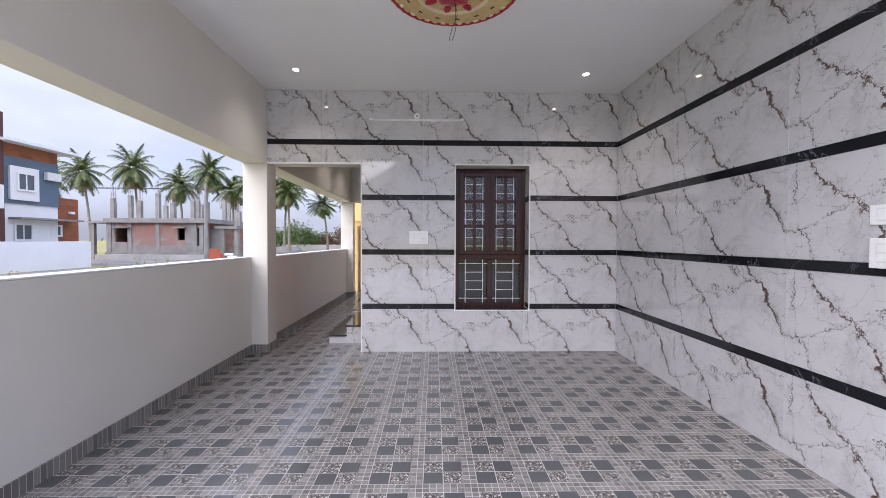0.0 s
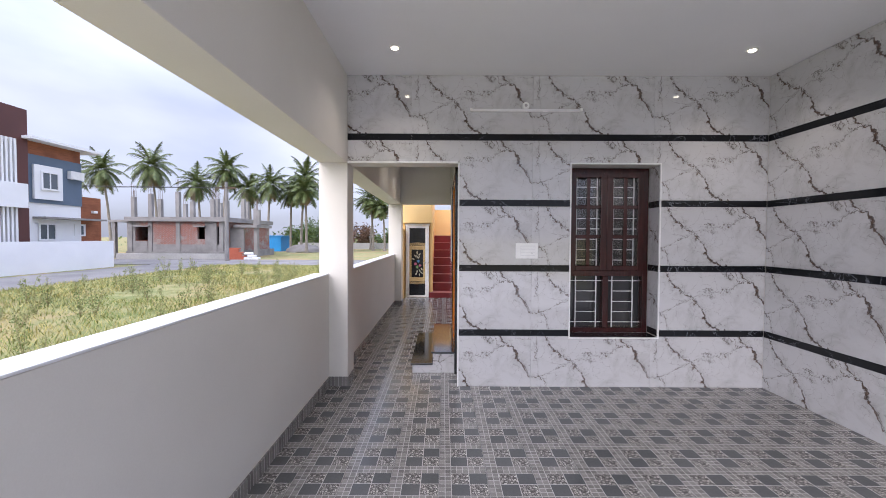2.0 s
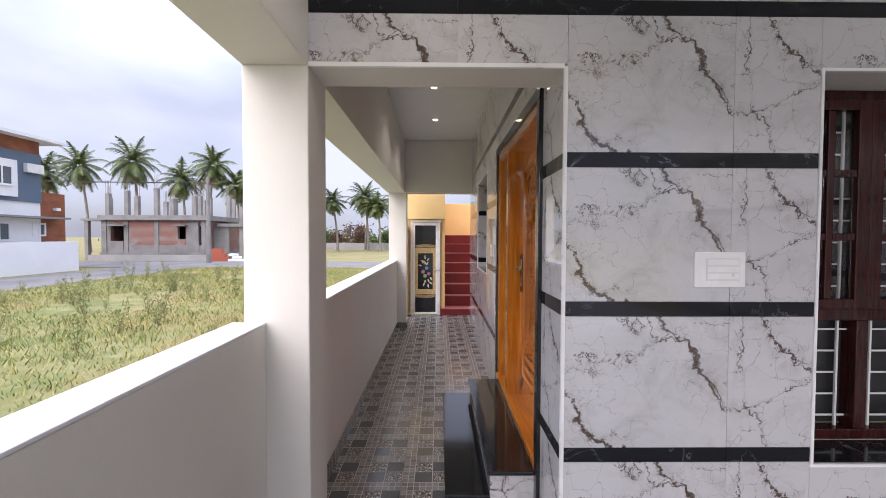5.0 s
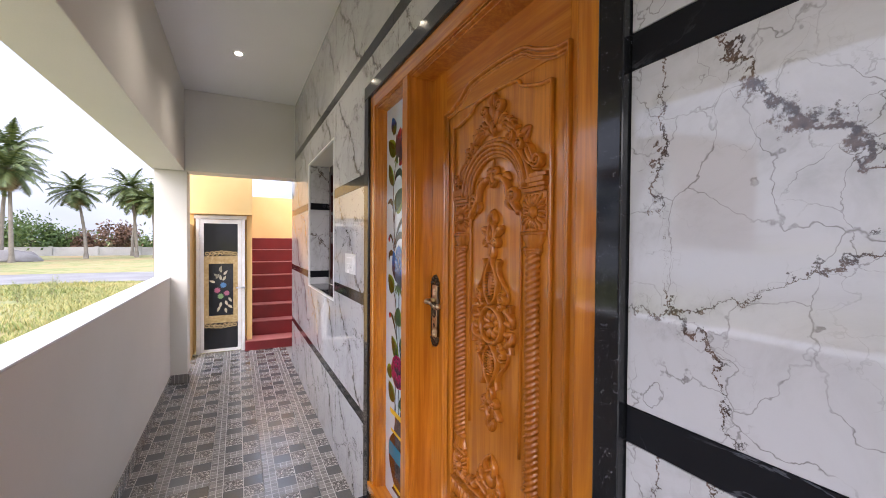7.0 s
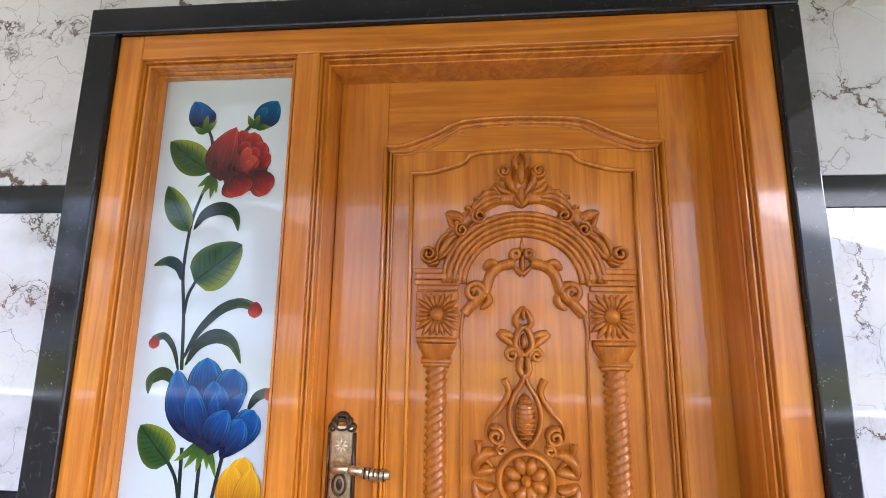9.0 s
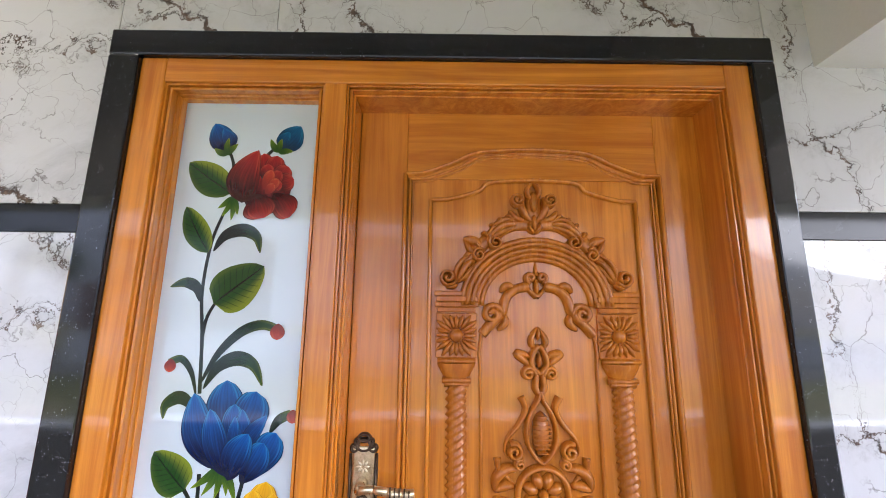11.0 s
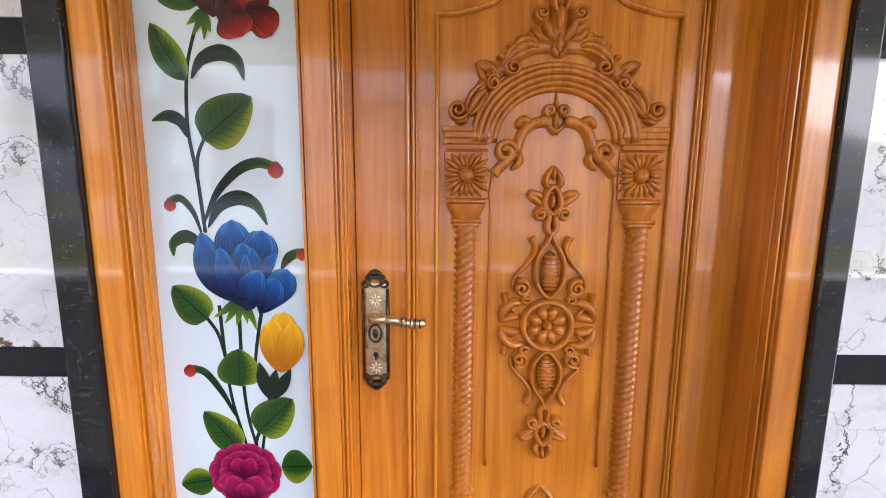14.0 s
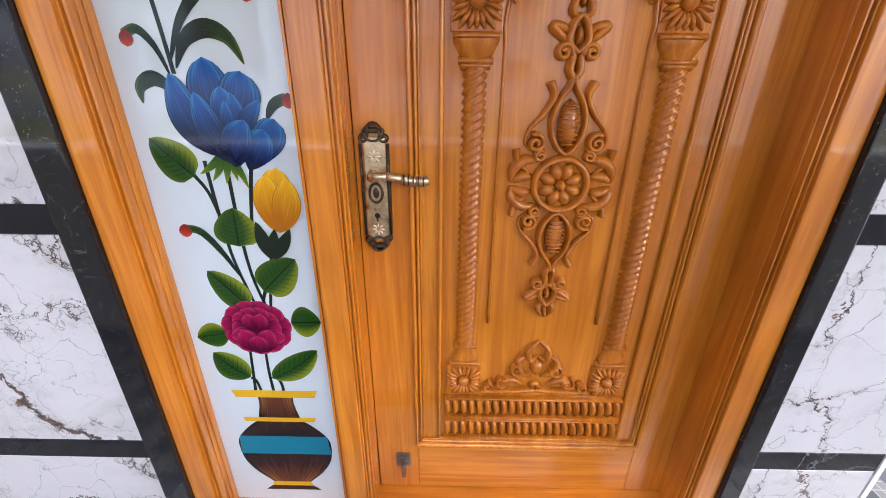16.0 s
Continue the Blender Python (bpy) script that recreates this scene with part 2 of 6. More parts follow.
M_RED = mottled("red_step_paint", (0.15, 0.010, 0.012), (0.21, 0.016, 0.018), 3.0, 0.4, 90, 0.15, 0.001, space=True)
# treads: a paler, less saturated red than the risers
M_REDTOP = mottled("pale_red_step_paint", (0.32, 0.09, 0.085), (0.40, 0.13, 0.12), 4.0, 0.45, 90, 0.15, 0.001, space=True)
M_TRIM = plain("white_trim", (0.82, 0.82, 0.82), 0.3)
M_PVC = plain("white_plastic", (0.88, 0.88, 0.87), 0.25)
M_TEAK = wood_mat("teak_upright", (0.47, 0.135, 0.009), (0.73, 0.262, 0.022))
M_TEAKH = wood_mat("teak_level", (0.47, 0.135, 0.009), (0.73, 0.262, 0.022), 1)
M_CARVE = wood_mat("teak_carving", (0.37, 0.098, 0.007), (0.60, 0.20, 0.017), 2, 0.26, 0.5)
M_MAROON = wood_mat("maroon_wood", (0.028, 0.006, 0.006), (0.055, 0.012, 0.011), 2, 0.25, 0.3)
M_GRILL = plain("white_grille_paint", (0.72, 0.72, 0.72), 0.4)
M_BRASS = mottled("antique_brass", (0.42, 0.32, 0.18), (0.75, 0.62, 0.40), 60, 0.3, 300, 0.2, 0.0006, 0.9)
M_BRASSD = mottled("dark_brass", (0.055, 0.035, 0.022), (0.12, 0.08, 0.05), 80, 0.35, 300, 0.2, 0.0006, 0.8)
M_LAMP = glow_mat("lamp_glow", (1.0, 0.88, 0.66), 9.0)
M_CONC = mottled("raw_concrete", (0.18, 0.172, 0.165), (0.28, 0.27, 0.26), 1.2, 0.85, 30, 0.4, 0.01, space=True)


# ---- building helpers ----
def box(bm, x0, x1, y0, y1, z0, z1, bevel=0.0):
    r = bmesh.ops.create_cube(bm, size=1.0, matrix=Matrix.Translation(((x0 + x1) / 2, (y0 + y1) / 2, (z0 + z1) / 2)) @ Matrix.Diagonal((abs(x1 - x0), abs(y1 - y0), abs(z1 - z0), 1)))
    if bevel:
        es = list({e for v in r["verts"] for e in v.link_edges})
        bmesh.ops.bevel(bm, geom=es, offset=bevel, segments=2, affect="EDGES", profile=0.5)
    return bm


def boxes(*rows, bevel=0.0):
    bm = bmesh.new()
    for r in rows:
        box(bm, *r, bevel=bevel)
    return bm


def cyl(bm, a, b, r0, r1=None, seg=12):
    a, b = Vector(a), Vector(b)
    d = b - a
    m = Matrix.Translation((a + b) / 2) @ d.to_track_quat("Z", "Y").to_matrix().to_4x4()
    bmesh.ops.create_cone(bm, cap_ends=True, segments=seg, radius1=r0, radius2=r0 if r1 is None else r1, depth=d.length, matrix=m)
    return bm


def part(name, bm, material, parent=None, label="", smooth=False):
    me = bpy.data.meshes.new(name)
    bm.to_mesh(me)
    bm.free()
    for m in material if isinstance(material, (list, tuple)) else (material,):
        me.materials.append(m)
    if smooth:
        me.polygons.foreach_set("use_smooth", [True] * len(me.polygons))
    ob = new(name, me)
    if parent:
        ob.parent = parent
    if label:
        ob["label"] = label
    return ob


def thing(name, label, category, x=0.0, y=0.0, z=0.0, rz=0.0, group=""):
    e = new(name)
    e.empty_display_size = 0.1
    e.matrix_world = pose(x, y, z, 0, 0, rz)
    return tagged(e, label, category, group)


def structure(name, bm, material, label="", category=""):
    return tagged(part(name, bm, material), label, category, kind="structure")


def wire(pts, r=.002):
    cu = bpy.data.curves.new("wire", "CURVE")
    cu.dimensions, cu.bevel_depth, cu.bevel_resolution = "3D", r, 1
    sp = cu.splines.new("NURBS")
    sp.points.add(len(pts) - 1)
    for p, q in zip(sp.points, pts):
        p.co = (*q, 1)
    sp.use_endpoint_u, sp.order_u = True, 3
    return cu


M_WIRE = plain("black_wire", (0.015, 0.015, 0.016), 0.4)

# ---- the shell ----
CEIL, SOFF, YB, XR, XW, YE = 3.105, 2.245, 4.785, 2.205, -0.867, 9.97
XC0, XC1 = -2.255, -1.97          # column and beam
ground_z = -0.35

floor = structure("floor", boxes((-2.3, 2.45, 0.3, YB + 0.3, -0.3, -0.008), (-2.3, -0.6, YB + 0.3, 10.86, -0.3, -0.008), (-1.35, 0.3, 10.86, 13.4, -0.3, -0.008)), M_CONC, "grey patterned tile floor of porch and passage", "floor")
wall_north = structure("wall_north", boxes(
    (XC1, XW, YB + .01, 5.03, SOFF, CEIL), (XW + .01, .249, YB + .01, 5.03, 0, CEIL), (1.151, XR + .25, YB + .01, 5.03, 0, CEIL),
    (.249, 1.151, YB + .01, 5.03, 2.235, CEIL), (.249, 1.151, YB + .01, 5.03, 0, .505)), M_PAINT, "porch end wall clad in veined marble tiles", "wall")
wall_east = structure("wall_east", boxes((XR + .01, XR + .25, 0.55, YB + .01, 0, CEIL)), M_PAINT, "porch side wall clad in veined marble tiles with black bands", "wall")
DY0, DY1, DZ0, DZ1 = 5.197, 6.65, 0.27, 2.243
WY0, WY1, WZ0, WZ1 = 7.555, 8.65, 1.10, 2.235
wall_passage = structure("wall_passage", boxes(
    (XW + .01, -.60, 5.03, DY0, 0, CEIL), (XW + .01, -.60, DY0, DY1, 0, DZ0 - .01), (XW + .01, -.60, DY0, DY1, DZ1, CEIL),
    (XW + .01, -.60, DY1, WY0 - .011, 0, CEIL), (XW + .01, -.60, WY0 - .011, WY1 + .011, 0, WZ0), (XW + .01, -.60, WY0 - .011, WY1 + .011, WZ1, CEIL), (XW + .01, -.60, WY1 + .011, YE, 0, CEIL)),
    M_PAINT, "passage wall clad in veined marble tiles", "wall")
house_core = structure("wall_interior", boxes((.1, .3, 5.03, 9.9, 0, CEIL), (-.6, 2.45, 9.9, 10.1, 0, CEIL), (2.3, 2.45, 5.03, 9.9, 0, CEIL)), M_PAINT, "plain inner house walls closing the rooms", "wall")
ceiling = structure("ceiling", boxes((XC1, XR + .01, 0.55, YB + .005, CEIL, CEIL + .14), (XC1, XW + .005, YB + .005, 9.67, CEIL, CEIL + .14), (XW + .005, 2.45, YB + .005, 10.1, CEIL, CEIL + .14), (-2.27, XC1, .55, 9.95, CEIL, CEIL + .14), (XC1, XW + .005, 9.67, 9.95, CEIL, CEIL + .14)), M_CEIL, "white painted porch ceiling slab", "ceiling")
beam_w = structure("beam_west", boxes((XC0, XC1, .55, YB, SOFF, CEIL), (XC0, XC1, YB, 9.67, SOFF, CEIL), (XC0, XC1, 9.67, 9.95, SOFF, CEIL), bevel=.004), M_PAINT, "cream painted beam over the parapet opening", "beam")
beam_n = structure("beam_north", boxes((XC1 + .002, XW, 9.67, 9.92, SOFF, CEIL - .002), bevel=.004), M_PAINT, "cream painted cross beam at the passage end", "beam")
column_1 = structure("column_1", boxes((XC0, XC1, YB, 5.05, 0, SOFF), bevel=.006), M_PAINT, "white painted square porch column", "column")
column_2 = structure("column_2", boxes((-2.235, -1.945, 9.67, 9.93, 0, SOFF), bevel=.006), M_PAINT, "white painted square column at the passage end", "column")
parapet_1 = structure("parapet_1", boxes((-2.30, -2.16, .55, YB, ground_z, 1.125), bevel=.004), M_PAINT, "cream painted porch parapet wall", "parapet")
parapet_2 = structure("parapet_2", boxes((-2.24, -2.10, 5.05, 9.67, ground_z, 1.118), bevel=.004), M_PAINT, "cream painted passage parapet wall", "parapet")
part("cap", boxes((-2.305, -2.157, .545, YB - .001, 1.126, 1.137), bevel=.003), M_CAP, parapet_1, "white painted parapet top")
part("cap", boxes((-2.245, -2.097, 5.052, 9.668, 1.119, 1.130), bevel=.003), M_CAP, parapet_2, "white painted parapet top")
# dark tile skirting
sk = structure("baseboard", boxes((-2.159, -2.148, .55, YB - .012, 0, .095), (-2.159, XC1 + .011, YB - .011, YB - .001, 0, .095), (XC1 + .001, XC1 + .011, YB, 5.05, 0, .095), (-2.099, -2.088, 5.062, 9.66, 0, .095), (-2.09, XC1 + .011, 5.051, 5.061, 0, .095), (-2.099, -1.934, 9.659, 9.669, 0, .095), (-1.944, -1.934, 9.67, 9.93, 0, .095)), M_FLOOR, "dark patterned tile skirting", "baseboard")
# white edge trims
trim = structure("trim", boxes((XW - .003, XW + .012, YB - .003, YB + .0125, 0, SOFF), (XC1 + .002, XW - .004, YB - .004, YB + .012, SOFF - .006, SOFF + .012),
    (.247, .26, YB - .004, YB + .012, .492, 2.248), (1.14, 1.153, YB - .004, YB + .012, .492, 2.248), (.2605, 1.1395, YB - .004, YB + .012, 2.235, 2.248), (.2605, 1.1395, YB - .004, YB + .012, .492, .505),
    (XW - .004, XW + .012, WY0 - .013, WY0, WZ0 - .013, WZ1 + .013), (XW - .004, XW + .012, WY1, WY1 + .013, WZ0 - .013, WZ1 + .013), (XW - .004, XW + .012, WY0 + .0005, WY1 - .0005, WZ0 - .013, WZ0), (XW - .004, XW + .012, WY0 + .0005, WY1 - .0005, WZ1, WZ1 + .013)), M_TRIM, "white corner and window edge trim", "trim")

# ---- outside: ground, road, plants, houses ----
rng = np.random.default_rng(7)


def ground_mat():
    g = Graph("grass_plot", 0.95, 0, 0.2).world_coords()
    n, m, d = g.noise(0.22, 5), g.noise(1.6, 6, 0.65), g.noise(0.35, 4, 0.6, 0.5, g.stretch(1, 1, 1, (11, 4, 0)))
    green = g.mix(m.step(0.3, 0.7), (0.15, 0.18, 0.06), (0.30, 0.28, 0.14))
    dry = g.mix(m, (0.36, 0.29, 0.14), (0.28, 0.18, 0.10))
    g.color(g.mix((n * 0.6 + d * 0.4).step(0.44, 0.62), green, dry))
    g.bump(m * 0.7 + g.noise(30, 4) * 0.3, 0.8, 0.05)
    return g.mat


structure("ground", boxes((-600, 600, -600, 900, ground_z - .5, ground_z)), ground_mat(), "dry yellow green grass plot", "ground")
M_ROAD = mottled("dusty_asphalt", (0.13, 0.125, 0.125), (0.23, 0.22, 0.215), 0.5, 0.9, 18, 0.5, 0.02, space=True)
structure("road", boxes((-20.2, -15.8, -120, 27, ground_z, ground_z + .02), (-90, 60, 27, 33, ground_z, ground_z + .022)), M_ROAD, "dusty grey village road", "road")
# out of view; albedo kept high to bounce light into the porch
M_DRIVE = mottled("driveway_concrete", (0.42, 0.41, 0.39), (0.52, 0.51, 0.49), 0.8, 0.8, 40, 0.4, 0.004, space=True)
structure("pavement", boxes((-2.6, 3.0, -9, .3, ground_z, -.003)), M_DRIVE, "assumed unseen concrete forecourt, pale to bounce light into the porch", "pavement")

M_BLADE = Graph("grass_blade", 0.7, 0, 0.3)
_r, _n = M_BLADE.island(), M_BLADE.world_coords().noise(0.35, 4)
M_BLADE.color(M_BLADE.mix((_r * 0.45 + _n * 0.55).step(0.3, 0.68), (0.13, 0.18, 0.04), (0.40, 0.34, 0.12)))
M_BLADE = M_BLADE.mat


def tuft_mesh(name, points, heights, spread, width):
    vs, fs = [], []
    for (x, y), h in zip(points, heights):
        a, b = rng.uniform(0, 6.283), rng.uniform(.2, 1.0) * spread * h
        ca, sa = math.cos(a), math.sin(a)
        w = width * rng.uniform(.6, 1.4)
        k = len(vs)
        vs += [(x - sa * w, y + ca * w, ground_z), (x + sa * w, y - ca * w, ground_z), (x + ca * b * .45 - sa * w * .7, y + sa * b * .45 + ca * w * .7, ground_z + h * .6), (x + ca * b * .45 + sa * w * .7, y + sa * b * .45 - ca * w * .7, ground_z + h * .6), (x + ca * b, y + sa * b, ground_z + h)]
        fs += [(k, k + 1, k + 3, k + 2), (k + 2, k + 3, k + 4)]
    me = bpy.data.meshes.new(name)
    me.from_pydata(vs, [], fs)
    me.update()
    return me


pts, hs = [], []
while len(pts) < 115000:
    x, y = -2.6 - 13.4 * rng.random() ** 1.4, rng.uniform(-1, 26.8)
    if rng.random() < .35:
        x, y = rng.uniform(-15.6, 14), rng.uniform(11.5, 26.8)
        if x > -2.6 and y < 14.5:
            continue
    c = noise.noise(Vector((x * .33, y * .33, 3.0))) + .5 * noise.noise(Vector((x, y, 8.0)))
    if c < -.35 and rng.random() < .9:
        continue
    pts.append((x, y))
    hs.append((.04 + .085 * max(0, c + .4)) * rng.uniform(.3, 1.7))
me = tuft_mesh("grass", pts, hs, 1.7, .007)
me.materials.append(M_BLADE)
tagged(new("grass", me), "dry yellow green grass and low weeds", "grass", kind="stuff")

M_LEAF = Graph("weed_leaf", 0.6, 0, 0.3)
M_LEAF.color(M_LEAF.mix(M_LEAF.island(), (0.09, 0.14, 0.035), (0.34, 0.34, 0.15)))
M_LEAF = M_LEAF.mat
M_STALK = plain("weed_stalk", (0.2, 0.17, 0.08), 0.8)


def leaf_cloud(centres, size):
    """Many small two-faced leaves."""
    vs, fs = [], []
    for c in centres:
        a, b = Vector(rng.normal(size=3)).normalized(), Vector(rng.normal(size=3))
        b = (b - a * b.dot(a)).normalized()
        s = size * rng.uniform(.6, 1.4)
        k = len(vs)
        c = Vector(c)
        vs += [c - a * s, c + b * s * .45, c + a * s, c - b * s * .45]
        fs += [(k, k + 1, k + 2), (k, k + 2, k + 3)]
    me = bpy.data.meshes.new("leaves")
    me.from_pydata([tuple(v) for v in vs], [], fs)
    me.update()
    return me


def weed(kind):
    h = 1.0
    e = thing("tall_weed", "tall thin roadside weed with sparse small leaves", "weed", group="tall weeds in the plot")
    bm = bmesh.new()
    cents = []
    for i in range(5):
        a, l = rng.uniform(0, 6.28), rng.uniform(.1, .35)
        top = Vector((math.cos(a) * l, math.sin(a) * l, h * rng.uniform(.6, 1.15)))
        cyl(bm, (0, 0, 0), top, .009, .003, 5)
        for j in range(60):
            t = rng.uniform(.12, 1) 
            cents.append(top * t + Vector(rng.normal(size=3)) * (.11 * (1.25 - t)))
    part("stalk", bm, M_STALK, e)
    me = leaf_cloud(cents, .034)
    me.materials.append(M_LEAF)
    o = new("leaves", me)
    o.parent = e
    return e


weeds = [weed(i) for i in range(3)]
for i in range(110):
    x, y = (rng.uniform(-14.5, -7), rng.uniform(6, 22)) if i < 75 else (rng.uniform(-12, -3.2), rng.uniform(9, 24))
    s = rng.uniform(.25, .8) * (1.0 if x < -6 else .5)
    m = pose(x, y, ground_z, 0, 0, rng.uniform(0, 360)) @ Matrix.Diagonal((s, s, s, 1))
    if i < 3:
        weeds[i].matrix_world = m
    else:
        o = copy_thing(weeds[i % 3], m)
        o.scale = (s, s, s)

# coconut palms
M_FROND = Graph("palm_frond", 0.5, 0, 0.4)
M_FROND.color(M_FROND.mix(M_FROND.island(), (0.026, 0.052, 0.014), (0.15, 0.18, 0.055)))
M_FROND = M_FROND.mat
M_DRYF = mottled("dry_frond", (0.16, 0.11, 0.05), (0.26, 0.19, 0.09), 3, 0.8)
M_TRUNK = mottled("palm_trunk", (0.17, 0.15, 0.125), (0.28, 0.25, 0.21), 2.0, 0.9, 30, 0.6, 0.02)


def palm(h, seed):
    r = np.random.default_rng(seed)
    e = thing("coconut_palm", "tall coconut palm with a bushy drooping crown", "palm tree", group="coconut palms behind the houses")
    bm = bmesh.new()
    lean = Vector((r.uniform(-.9, .9), r.uniform(-.5, .5), 0))
    prev = None
    for i in range(11):
        t = i / 10
        c = lean * t * t + Vector((0, 0, h * t))
        rad = .17 - .07 * t + (.08 if i == 0 else 0)
        ring = [bm.verts.new(c + Vector((math.cos(a) * rad, math.sin(a) * rad, 0))) for a in (2 * math.pi * k / 9 for k in range(9))]
        if prev:
            for k in range(9):
                bm.faces.new((prev[k], prev[(k + 1) % 9], ring[(k + 1) % 9], ring[k]))
        prev = ring
    part("trunk", bm, M_TRUNK, e, smooth=True)
    top = lean + Vector((0, 0, h))
    for dry in (0, 1):
        vs, fs = [], []
        for f in range(36 if not dry else 6):
            az = 2.4 * f + r.uniform(-.3, .3)
            el = radians((80 - 128 * f / 36 + r.uniform(-8, 8)) if not dry else r.uniform(-70, -45))
            ln = r.uniform(2.6, 3.3) * (1 if not dry else .75)
            p, d = top.copy(), Vector((math.cos(az) * math.cos(el), math.sin(az) * math.cos(el), math.sin(el)))
            side = Vector((-math.sin(az), math.cos(az), 0))
            n = 34
            for s in range(n):
                t = s / n
                d = (d + Vector((0, 0, -.036 - .02 * t))).normalized()
                q = p + d * (ln / n)
                up = side.cross(d)
                k = len(vs)
                vs += [p - side * .02 * (1 - t), p + side * .02 * (1 - t), q]
                fs.append((k, k + 1, k + 2))
                if s > 2:
                    w = .9 * math.sin(math.pi * min(1, .14 + t * .82)) * r.uniform(.8, 1.15)
                    for sg in (-1, 1):
                        tip = p + side * sg * w * .75 + d * w * .42 + Vector((0, 0, -w * r.uniform(.25, .65)))
                        k = len(vs)
                        vs += [p - d * .01, p + d * .095, tip]
                        fs.append((k, k + 1, k + 2))
                p = q
        me = bpy.data.meshes.new("crown")
        me.from_pydata([tuple(v) for v in vs], [], fs)
        me.update()
        me.materials.append(M_DRYF if dry else M_FROND)
        o = new("dry_frond" if dry else "crown", me)
        o.parent = e
    bm = bmesh.new()
    for k in range(7):
        a = k * .9
        bmesh.ops.create_icosphere(bm, subdivisions=1, radius=.14, matrix=Matrix.Translation(top + Vector((math.cos(a) * .3, math.sin(a) * .3, -.25))))
    part("coconuts", bm, M_DRYF, e, "bunch of brown green coconuts", True)
    return e


palms = [palm(9.6, 3), palm(8.9, 11), palm(9.2, 23)]
SPOTS = ((-42, 50, 9.6), (-36.2, 50, 10.0), (-31.5, 51, 8.2), (-28.2, 50, 9.8), (-25.2, 51, 7.6), (-22.2, 49, 7.9), (-20.6, 52, 7.2), (-18.9, 51, 9.0), (-17.2, 48, 7.0), (-14.5, 55, 6.2), (-10.9, 57, 6.9), (-9.0, 55, 5.6), (-12.2, 62, 6.2), (-47.5, 50, 9.0), (-7.6, 60, 6.6))
for i, (x, y, z) in enumerate(SPOTS):
    src = palms[i % 3]
    s = (z + .35) / (9.6, 8.9, 9.2)[i % 3]
    m = pose(x, y, ground_z, 0, 0, 77 * i)
    if i < 3:
        src.matrix_world = m
        src.scale = (1, 1, s)
    else:
        o = copy_thing(src, m)
        o.scale = (.96, .96, s)

# far trees and shrubs
M_BUSH = [Graph("bush_leaf" + s, 0.6, 0, 0.3) for s in ("", "_brown")]
M_BUSH[0].color(M_BUSH[0].mix(M_BUSH[0].island(), (0.03, 0.065, 0.016), (0.12, 0.17, 0.05)))
M_BUSH[1].color(M_BUSH[1].mix(M_BUSH[1].island(), (0.07, 0.035, 0.022), (0.2, 0.12, 0.075)))


def tree(x, y, w, h, brown=0, n=1700):
    e = thing("shrub_tree", "low bushy " + ("reddish brown" if brown else "dark green") + " tree near the far wall", "tree", x * 1.14, y + 9, ground_z, group="bushy trees by the far wall")
    bm = bmesh.new()
    cyl(bm, (0, 0, 0), (.1, 0, h * .45), .14, .08, 7)
    for k in range(4):
        a = k * 1.57 + .4
        cyl(bm, (.08, 0, h * .35), (math.cos(a) * w * .5, math.sin(a) * w * .4, h * .75), .06, .02, 5)
    part("trunk", bm, M_TRUNK, e)
    cl = [(rng.normal() * w * .36, rng.normal() * w * .3, h * rng.uniform(.25, .9)) for _ in range(14)]
    cents = [tuple(np.array(cl[rng.integers(14)]) + rng.normal(size=3) * w * .15) for _ in range(n)]
    cents = [(a, b, max(.15, c)) for a, b, c in cents]
    me = leaf_cloud(cents, .19)
    me.materials.append(M_BUSH[brown].mat)
    o = new("crown", me)
    o.parent = e


for x, y, w, h, b in ((-19.5, 57, 4.2, 4.2, 0), (-17.2, 58, 3.0, 3.2, 0), (-15.6, 58.5, 2.4, 2.6, 1), (-12.8, 60, 3.0, 3.6, 1), (-9.4, 61, 3.0, 2.8, 0), (-22.5, 60, 3.4, 3.2, 0), (-6.2, 63, 3.4, 2.8, 0)):
    tree(x, y, w, h, b)
cents = []
for i in range(7000):
    x = rng.uniform(-60, 40)
    cents.append((x, 78 + rng.normal() * 2, ground_z + .2 + abs(rng.normal()) * 1.1 * (1 + .6 * noise.noise(Vector((x * .15, 0, 0))))))
me = leaf_cloud(cents, .34)
me.materials.append(M_BUSH[0].mat)
tagged(new("far_hedge", me), "far line of green scrub beyond the wall", "scrub", kind="stuff")
M_BLOCK = mottled("grey_block_wall", (0.30, 0.30, 0.29), (0.42, 0.41, 0.40), 0.6, 0.9, 12, 0.4, 0.02, space=True)
structure("boundary_wall", boxes((-24, 40, 64, 64.2, ground_z, .63), *[(x, x + .3, 63.9, 64.3, ground_z, .7) for x in range(-24, 40, 4)]), M_BLOCK, "long grey block boundary wall", "wall")

# two-storey house along the road
M_WHITE = mottled("white_house_paint", (0.74, 0.75, 0.77), (0.80, 0.81, 0.83), 0.7, 0.7, 60, 0.1, 0.002, space=True)
M_SLATE = mottled("blue_grey_paint", (0.085, 0.125, 0.185), (0.11, 0.155, 0.22), 0.8, 0.6, 60, 0.1, 0.002, space=True)
M_ORANGE = wood_mat("orange_wood_cladding", (0.22, 0.075, 0.035), (0.33, 0.12, 0.06), 1, 0.5, 0.0)
M_BROWN = mottled("dark_brown_paint", (0.075, 0.022, 0.02), (0.10, 0.032, 0.028), 1, 0.5, 60, 0.1, 0.002, space=True)
M_DPANE = plain("grey_window_glass", (0.10, 0.12, 0.14), 0.08)


